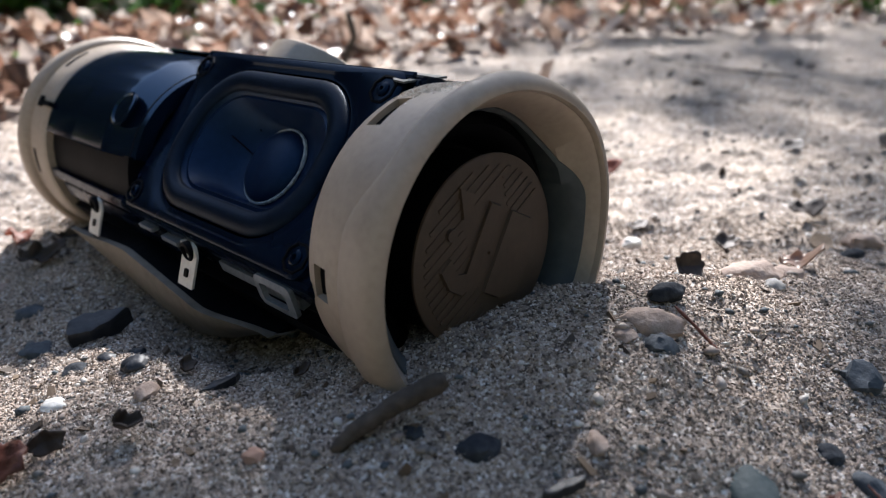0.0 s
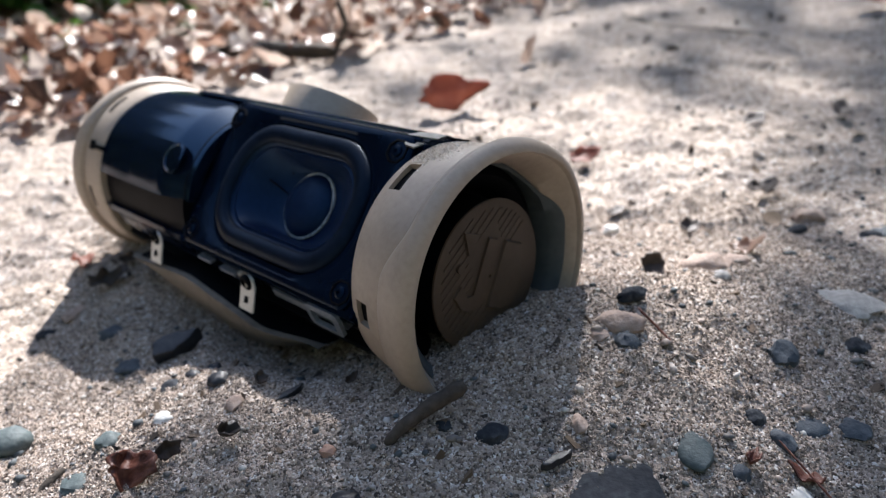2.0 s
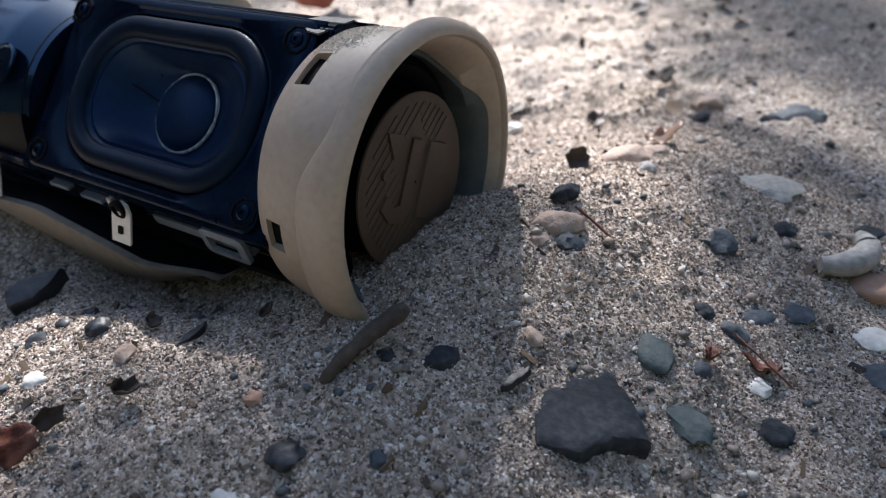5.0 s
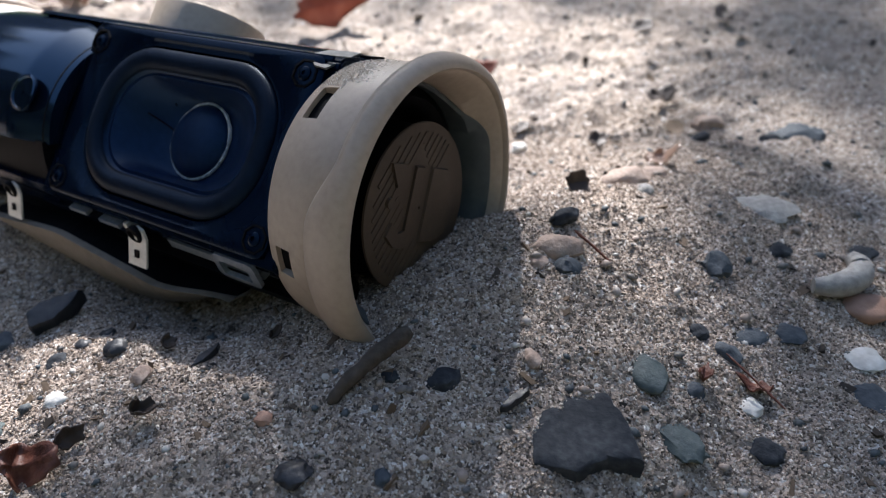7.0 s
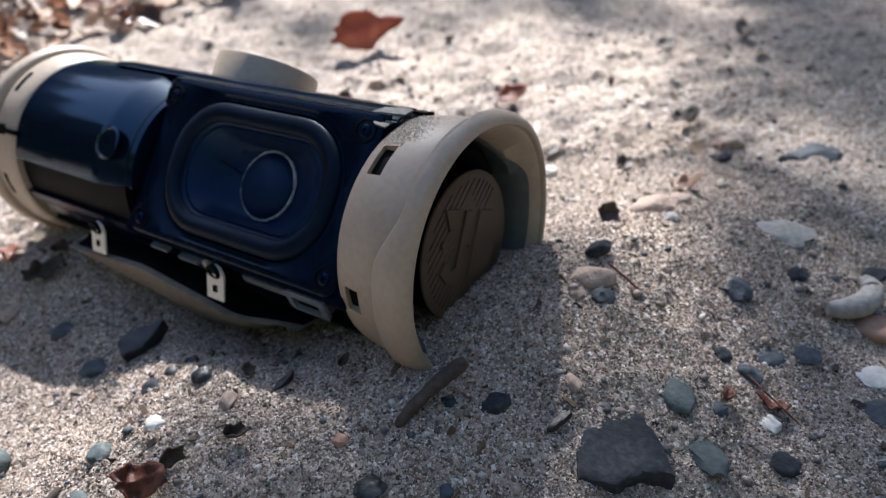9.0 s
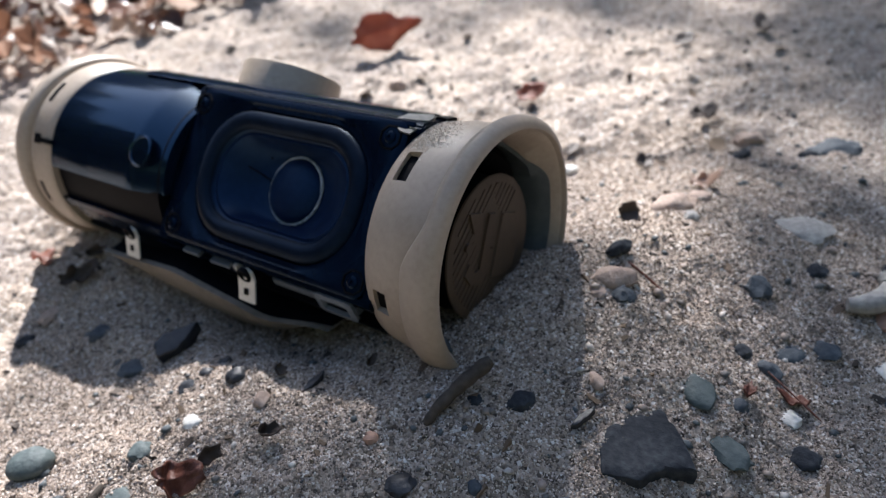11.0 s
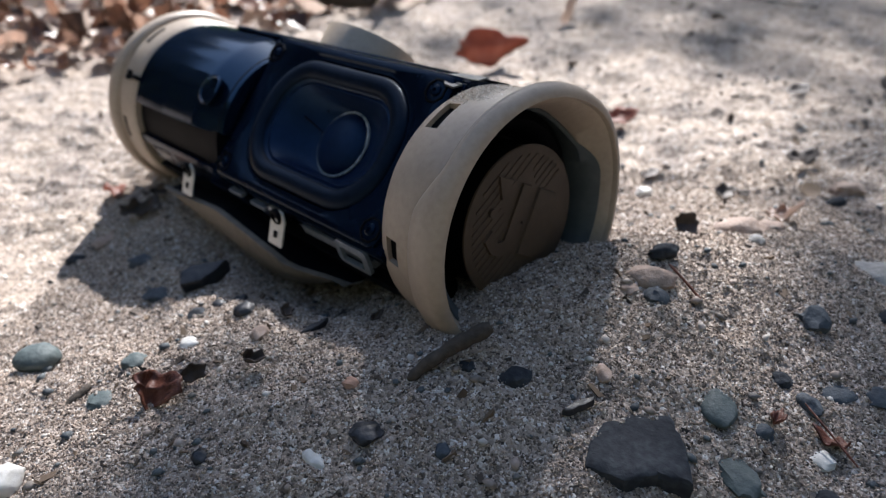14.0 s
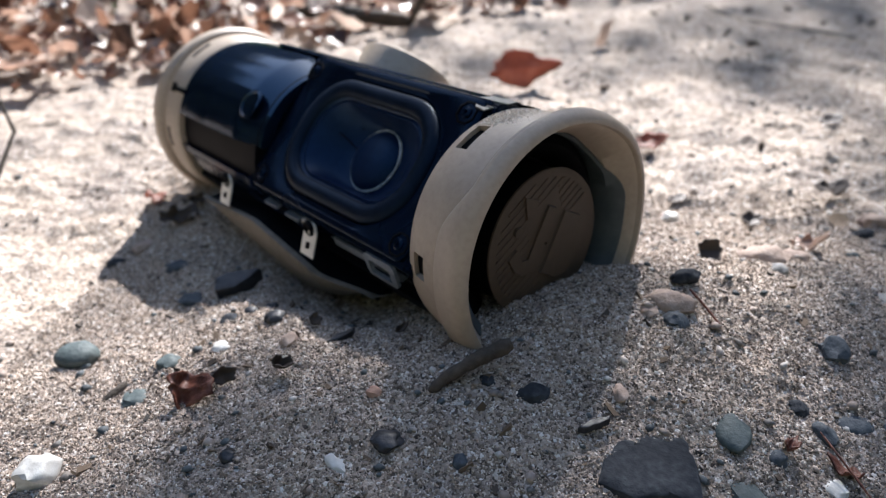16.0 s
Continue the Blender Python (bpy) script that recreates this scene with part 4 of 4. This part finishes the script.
pebble(-0.0812, 0.1730, 2.6, 2.2, 2.0, 0, M_COAL, "tiny black stone in the speaker's shadow", group=G1, seed=24)
pebble(-0.0933, 0.1644, 3.8, 3.2, 2.0, 50, M_STONE_DARK, "dark grey stone in the speaker's shadow", group=G1, seed=25)
pebble(-0.1347, 0.2186, 5.8, 4.6, 2.6, 30, M_STONE_BLUE, "flat blue-grey stone in the speaker's shadow", group=G1, seed=26)
pebble(-0.1177, 0.1901, 5.5, 5.0, 1.8, 0, M_STONE_BLUE, "flat pale blue stone half buried in shade", group=G1, seed=27, sink=0.5)
pebble(-0.1603, 0.2431, 6.8, 4.0, 2.4, 60, M_STONE_TAN, "curved grey flake of stone at the shadow's edge", group=G1, seed=28, square=0.3)
pebble(-0.1694, 0.2322, 4.6, 4.0, 3.4, 0, M_STONE_DARK, "dark stone at the shadow's edge", group=G1, seed=29)
pebble(-0.1102, 0.1278, 5.2, 5.0, 1.6, 0, M_STONE_GREEN, "pale grey stone nearly level with the sand", group=G1, seed=30, sink=0.5)
pebble(-0.0894, 0.1451, 3.4, 3.0, 1.6, 0, M_STONE_PALE, "small white stone in the sand", group=G1, seed=31)
pebble(-0.0672, 0.1440, 3.0, 3.8, 2.4, 0, M_STONE_TAN, "small brown-grey pebble in the sand", group=G1, seed=32)
pebble(-0.0357, 0.1162, 2.5, 2.4, 1.8, 0, M_STONE_PINK, "small pink pebble in the sand", group=G1, seed=33)
pebble(-0.0111, 0.0959, 2.3, 2.6, 1.6, 0, M_STONE_BLUE, "tiny blue-grey pebble in sand", group=G1, seed=34)
pebble(-0.0720, 0.0990, 2.6, 2.6, 2.2, 0, M_COAL, "tiny black crumb of coal", group=G1, seed=35)
pebble(0.0945, 0.2006, 10.0, 7.0, 4.0, 0, M_STONE_TAN, "broad sand-coloured stone behind the heap", group=G1, seed=36, sink=0.45)
pebble(0.1071, 0.2049, 5.4, 4.6, 3.6, 20, M_STONE_TAN, "tan stone with a broken edge", group=G1, seed=37, square=0.4)
pebble(0.1340, 0.1760, 12.0, 9.0, 3.0, -10, M_STONE_GREY, "broad grey stone half sunk in sand", group=G1, seed=38, sink=0.5)
pebble(0.1260, 0.1545, 4.8, 4.0, 2.6, 0, M_STONE_DARK, "small dark pebble beside a broad grey stone", group=G1, seed=39)
pebble(0.1390, 0.1290, 8.0, 6.5, 4.0, 0, M_STONE_PINK, "brown-pink flat stone on the sand", group=G1, seed=40)
pebble(0.1260, 0.1105, 5.2, 4.6, 1.4, 10, M_STONE_PALE, "white flat chip with a grey band", group=G1, seed=41, square=0.5)
pebble(0.0820, 0.0896, 4.2, 5.0, 2.6, 30, M_STONE_DARK, "dark olive oval pebble in sand", group=G1, seed=42)
pebble(0.1560, 0.1530, 8.0, 5.0, 2.4, 15, M_STONE_DARK, "flat dark stone on the sand", group=G1, seed=43)
pebble(0.0778, 0.2757, 5.2, 3.4, 2.8, 10, M_STONE_TAN, "smooth tan pebble beside a dry leaf", group=G1, seed=44)
pebble(0.1966, 0.2428, 14.0, 9.0, 5.0, -5, M_STONE_BLUE, "cluster-like blue-grey stone with dark pits", group=G1, seed=45, rough=0.35)
pebble(0.1802, 0.2400, 4.6, 4.0, 3.4, 0, M_STONE_DARK, "small dark blue stone on sand", group=G1, seed=46)
pebble(0.1674, 0.2679, 7.0, 5.0, 4.0, 0, M_STONE_TAN, "grey-tan stone on sunlit sand", group=G1, seed=47, square=0.4)
pebble(0.0120, 0.4050, 6.0, 5.0, 4.6, 0, M_STONE_TAN, "small brown stone in front of a red leaf", group=G1, seed=48)
pebble(0.1185, 0.0985, 5.4, 6.0, 1.8, 0, M_STONE_BLUE, "flat blue-grey chip near the edge of the slab", group=G1, seed=49, square=0.4, sink=0.5)
pebble(0.0780, 0.2740, 4.6, 3.0, 2.6, 20, M_STONE_PALE, "small pale stone beside a narrow leaf", group=G1, seed=50, sink=0.4)
pebble(0.0950, 0.1880, 3.4, 3.0, 2.6, 0, M_STONE_GREY, "small pale grey stone on the heap", group=G1, seed=51, sink=0.45)
pebble(0.1560, 0.2540, 4.6, 3.4, 3.0, 20, M_STONE_DARK, "small dark wedge of stone on sunlit sand", group=G1, seed=52, square=0.4)


def curved_stone():
    """A curved pale stone like a broken ring."""
    bm = bmesh.new()
    pts = [(0.0125 * math.cos(radians(a)), 0.0090 * math.sin(radians(a)), 0) for a in range(-140, 16, 12)]
    k = len(pts)
    tube(bm, pts, 0.0042, 10, [0.45 + 0.55 * math.sin(math.pi * (i + 1) / (k + 1)) for i in range(k)])
    ob = part("pebble", bm, M_STONE_GREY)
    ob.matrix_world = pose(0.1335, 0.1430, ground_height(0.1335, 0.143) + 0.0012, 0, 0, 10)
    tagged(ob, "curved pale grey stone, bent like a comma", "stone", G1)


curved_stone()


def stick(points, radius, mat, label, name="stick", taper=None, rough=0.0):
    bm = bmesh.new()
    pts = []
    src = [Vector(p) for p in points]
    for i in range(len(src) - 1):
        for k in range(5):
            pts.append(src[i].lerp(src[i + 1], k / 5))
    pts.append(src[-1])
    n = len(pts)
    if taper is None:
        taper = [1] * n
    else:
        taper = [taper[0] + (taper[1] - taper[0]) * i / (n - 1) for i in range(n)]
    taper = [w * (1 + rough * noise.noise(Vector((i * 0.7, 2, 0)))) for i, w in enumerate(taper)]
    taper[0] *= 0.55
    taper[-1] *= 0.6
    tube(bm, pts, radius, 10, taper)
    ob = part(name, bm, mat)
    return tagged(ob, label, "stick")


stick([(-0.0204, 0.1150, 0.0095), (-0.0165, 0.1170, 0.0128), (-0.0080, 0.1205, 0.0172), (0.0012, 0.1238, 0.0206)], 0.0020, M_BARK, "short brown stick stuck in sand before the cap", taper=(0.65, 1.2), rough=0.35)
stick([(-0.1220, 0.1275, -0.0120), (-0.1170, 0.1345, -0.0095)], 0.0016, M_BARK, "thin brown twig in sunlit sand", rough=0.3)
stick([(-0.262, 0.292, -0.016), (-0.262, 0.320, 0.005), (-0.275, 0.330, 0.03), (-0.285, 0.335, 0.06)], 0.0011, M_BARK, "thin dark twig standing in the sand", taper=(1.2, 0.5))
stick([(-0.270, 0.700, -0.005), (-0.180, 0.690, 0.006), (-0.085, 0.655, 0.004)], 0.0075, M_BARK, "fallen grey branch among the dead leaves", rough=0.3)
stick([(-0.085, 0.655, 0.002), (-0.072, 0.650, 0.030), (-0.078, 0.655, 0.050)], 0.0028, M_BARK, "short upright twig on the fallen branch", rough=0.3)
stick([(0.300, 0.620, 0.008), (0.222, 0.700, 0.006), (0.205, 0.760, 0.010)], 0.0008, M_BARK, "long thin curved stalk on the sand", rough=0.2)
stick([(0.0900, 0.0960, -0.0005), (0.0860, 0.1060, 0.0025), (0.0835, 0.1140, 0.0040)], 0.0003, M_LEAF_RUST, "thin brown stalk beside a white chip", rough=0.3)
stick([(0.0560, 0.1560, 0.0215), (0.0600, 0.1510, 0.0185), (0.0640, 0.1455, 0.0150)], 0.0004, M_LEAF_RUST, "thin red-brown stalk beside pebbles", rough=0.3)


def leaf(x, y, size, turn, tilt, mat, label, lobes=1.0, curl=0.7, lift=0.002, seed=1, name="leaf"):
    r = random.Random(seed)
    pts, fs = leaf_points(r, size, lobes, curl, 5, 40)
    ob = raw_mesh(name, pts, fs, mat, True)
    ob.matrix_world = pose(x, y, ground_height(x, y) + lift, tilt[0], tilt[1], turn)
    mod = ob.modifiers.new("thick", "SOLIDIFY")
    mod.thickness = 0.0004
    return tagged(ob, label, "leaf", "fallen leaves")


leaf(0.004, 0.470, 0.060, 12, (66, 0), M_LEAF_RED, "upright red-brown maple leaf on bright sand", 0.75, 0.30, 0.016, 2)
leaf(0.0790, 0.3519, 0.022, 10, (24, 0), M_LEAF_RED, "small curled orange-brown leaf", 0.5, 0.8, 0.004, 3)
leaf(0.1540, 0.2950, 0.022, 20, (26, 12), M_LEAF_DARK, "dark curled dead leaf casting a shadow", 0.55, 0.9, 0.008, 4)
leaf(0.0700, 0.1920, 0.0115, 0, (50, 0), M_LEAF_DARK, "small black leaf scrap standing on the heap", 0.1, 0.6, 0.0030, 5)
leaf(0.1075, 0.2590, 0.015, 30, (24, 8), M_LEAF_DARK, "torn dark leaf with pale edges", 0.5, 0.7, 0.003, 6)
leaf(0.1185, 0.2630, 0.009, 30, (26, 10), M_LEAF_DARK, "scrap of dark leaf on sand", 0.3, 0.6, 0.002, 16)
leaf(0.0840, 0.2920, 0.017, 48, (12, 4), M_LEAF_DARK, "narrow dark leaf lying on bright sand", 0.05, 0.4, 0.002, 7)
leaf(0.1150, 0.2194, 0.014, -30, (18, 10), M_LITTER, "crumpled tan leaf behind the heap", 0.8, 1.6, 0.003, 8)
leaf(-0.0943, 0.1231, 0.017, 20, (38, 25), M_LEAF_RUST, "torn red-brown leaf scrap on sunlit sand", 0.2, 2.4, 0.005, 9)
leaf(-0.0840, 0.1278, 0.011, 40, (62, -10), M_LEAF_DARK, "curled black strip of leaf beside a red scrap", 0.1, 0.8, 0.003, 10)
leaf(-0.0661, 0.1261, 0.008, 30, (20, 30), M_LEAF_DARK, "small brown leaf scrap on sand", 0.6, 1.5, 0.003, 11)
leaf(0.4300, 0.7000, 0.075, 10, (25, 0), M_LEAF_RED, "large pale red leaf at the edge of the litter", 0.9, 0.8, 0.012, 12)
leaf(-0.3200, 0.7000, 0.060, 10, (35, 10), M_LEAF_RED, "large orange-brown leaf among the litter", 0.9, 0.8, 0.016, 13)
leaf(0.1900, 0.3900, 0.018, 0, (10, 0), M_LEAF_DARK, "dark leaf scrap on sunlit sand", 0.3, 0.5, 0.003, 14)
leaf(0.2450, 0.3900, 0.028, 60, (10, 0), M_LEAF_DARK, "dark curled leaf on sunlit sand", 0.4, 0.6, 0.004, 15)
leaf(0.0730, 0.1070, 0.006, 60, (10, 30), M_LEAF_RUST, "rusty leaf scrap beside a blue pebble", 0.5, 1.4, 0.002, 17)
leaf(0.0895, 0.1045, 0.010, 140, (10, 30), M_LEAF_RUST, "rusty brown leaf strip beside a white chip", 0.2, 1.4, 0.002, 18)

leaf(-0.1532, 0.2546, 0.018, 30, (30, 20), M_LEAF_DARK, "curled dark leaf at the edge of the shadow", 0.4, 1.4, 0.004, 21)
leaf(-0.1690, 0.2759, 0.014, 70, (20, 30), M_LEAF_RED, "rusty leaf scrap at the edge of the shadow", 0.4, 1.3, 0.003, 22)
leaf(-0.1441, 0.2669, 0.012, 10, (40, 10), M_LEAF_DARK, "small dark leaf scrap in the shadow", 0.4, 1.3, 0.003, 23)
leaf(-0.0618, 0.1550, 0.005, 30, (35, 10), M_LEAF_DARK, "brown leaf crumb below the foot", 0.4, 1.3, 0.002, 24)
leaf(-0.0329, 0.1469, 0.005, 60, (25, 10), M_LEAF_DARK, "dark leaf crumb beside the cap", 0.4, 1.3, 0.002, 25)
slab(-0.1010, 0.1900, [(-7, -4.5), (-6.5, 1.5), (-2, 4), (5.5, 3.6), (10.5, 2.6), (5.5, -2), (0.5, -5)], 6, M_COAL, "charred black chip of wood in the shadow", (16, -8), 14, 0.0058)
slab(-0.0508, 0.1468, [(-4, -3), (-2, 0), (4, 3.2), (3.4, 1.2), (-1, -2.5)], 2, M_COAL, "black splinter of charred wood", (0, 0), 10, 0.0020)
slab(0.0235, 0.1075, [(-5, -2.5), (-1, 1), (4, 2.5), (3.4, 0.8), (-2, -2.2)], 2, M_COAL, "black splinter beside the slate", (0, 0), 0, 0.0030)


# ---- loose grains ----
def octa(r):
    def make(i):
        a, b, c = (r(i) * rng.uniform(0.7, 1.3) for _ in range(3))
        return [(a, 0, 0), (-a, 0, 0), (0, b, 0), (0, -b, 0), (0, 0, c), (0, 0, -c)], [(0, 2, 4), (2, 1, 4), (1, 3, 4), (3, 0, 4), (2, 0, 5), (1, 2, 5), (3, 1, 5), (0, 3, 5)]
    return make


def sand_place(i):
    x, y = rng.uniform(-0.17, 0.17), 0.05 + 0.25 * rng.random() ** 1.35
    return pose(x, y, ground_height(x, y) + 0.0001, rng.uniform(0, 180), rng.uniform(0, 180), rng.uniform(0, 360))


scatter("sand_grains", 140000, sand_place, octa(lambda i: 0.00026 + 0.00042 * rng.random() ** 2.4), M_GRAIN, "loose coarse grains on the sand", "sand")


def flake(i):
    s = 0.0006 + 0.0022 * rng.random() ** 3
    w = rng.uniform(0.25, 0.7)
    return [(-s, -s * w, 0), (s * 0.8, -s * w * 0.7, s * 0.2), (s, s * w * 0.6, s * 0.3), (-s * 0.6, s * w, s * 0.1), (-s * 0.8, -s * w, -s * 0.3), (s * 0.7, -s * w * 0.6, -s * 0.2), (s * 0.9, s * w * 0.5, -s * 0.1), (-s * 0.5, s * w * 0.9, -s * 0.3)], [(0, 1, 2, 3), (7, 6, 5, 4), (0, 4, 5, 1), (1, 5, 6, 2), (2, 6, 7, 3), (3, 7, 4, 0)]


def wide_place(i):
    x, y = rng.gauss(0.02, 0.16), 0.06 + 0.55 * rng.random() ** 1.4
    return pose(x, y, ground_height(x, y) + 0.0002, rng.gauss(0, 20), rng.gauss(0, 20), rng.uniform(0, 360))


scatter("bark_crumbs", 1500, wide_place, flake, M_DEBRIS, "dark crumbs of bark and charcoal on the sand", "debris")


def back_place(i):
    y = 0.27 + 0.75 * rng.random() ** 1.1
    x = rng.uniform(-0.35, 0.75) * (0.3 + y)
    return pose(x, y, ground_height(x, y) + 0.0008, rng.gauss(0, 14), rng.gauss(0, 25), rng.uniform(0, 360))


scatter("leaf_scraps", 420, back_place, lambda i: leaf_points(rng, 0.003 + 0.013 * rng.random() ** 2.2, 0.3, 0.3, 2, 9), M_DEBRIS, "dark scraps of dead leaf strewn over the sand", "debris")


def gravel_make(i):
    s = 0.0007 + 0.0016 * rng.random() ** 3
    pts = [(0, 0, s * 0.7)] + [(s * math.cos(k * 1.0472) * rng.uniform(0.8, 1.2), s * math.sin(k * 1.0472) * rng.uniform(0.7, 1.1), s * 0.15) for k in range(6)] + [(0, 0, -s * 0.6)]
    fs = [(0, 1 + k, 1 + (k + 1) % 6) for k in range(6)] + [(7, 1 + (k + 1) % 6, 1 + k) for k in range(6)]
    return pts, fs


scatter("gravel", 2200, wide_place, gravel_make, M_GRAVEL, "small mixed gravel strewn over the sand", "gravel", smooth=True)


def cap_place(i):
    deg, s = rng.gauss(85, 10), rng.uniform(-0.0180, -0.0022)
    if deg > 104 or deg < 66 or (s < -0.010 and deg < 76) or (deg < 73 and -0.0095 < s < -0.003):
        return None
    p = at(s, 0.0379 + 0.0012 * min(1, -s / 0.009) + 0.0002 * rng.random(), deg)
    return speaker.matrix_world @ Matrix.Translation(p) @ pose(0, 0, 0, rng.uniform(0, 180), rng.uniform(0, 180), 0)


scatter("spilt_sand", 2600, cap_place, octa(lambda i: 0.00012 + 0.00026 * rng.random() ** 3), M_GRAIN_PALE, "pinch of sand lying on the rubber cap", "sand")
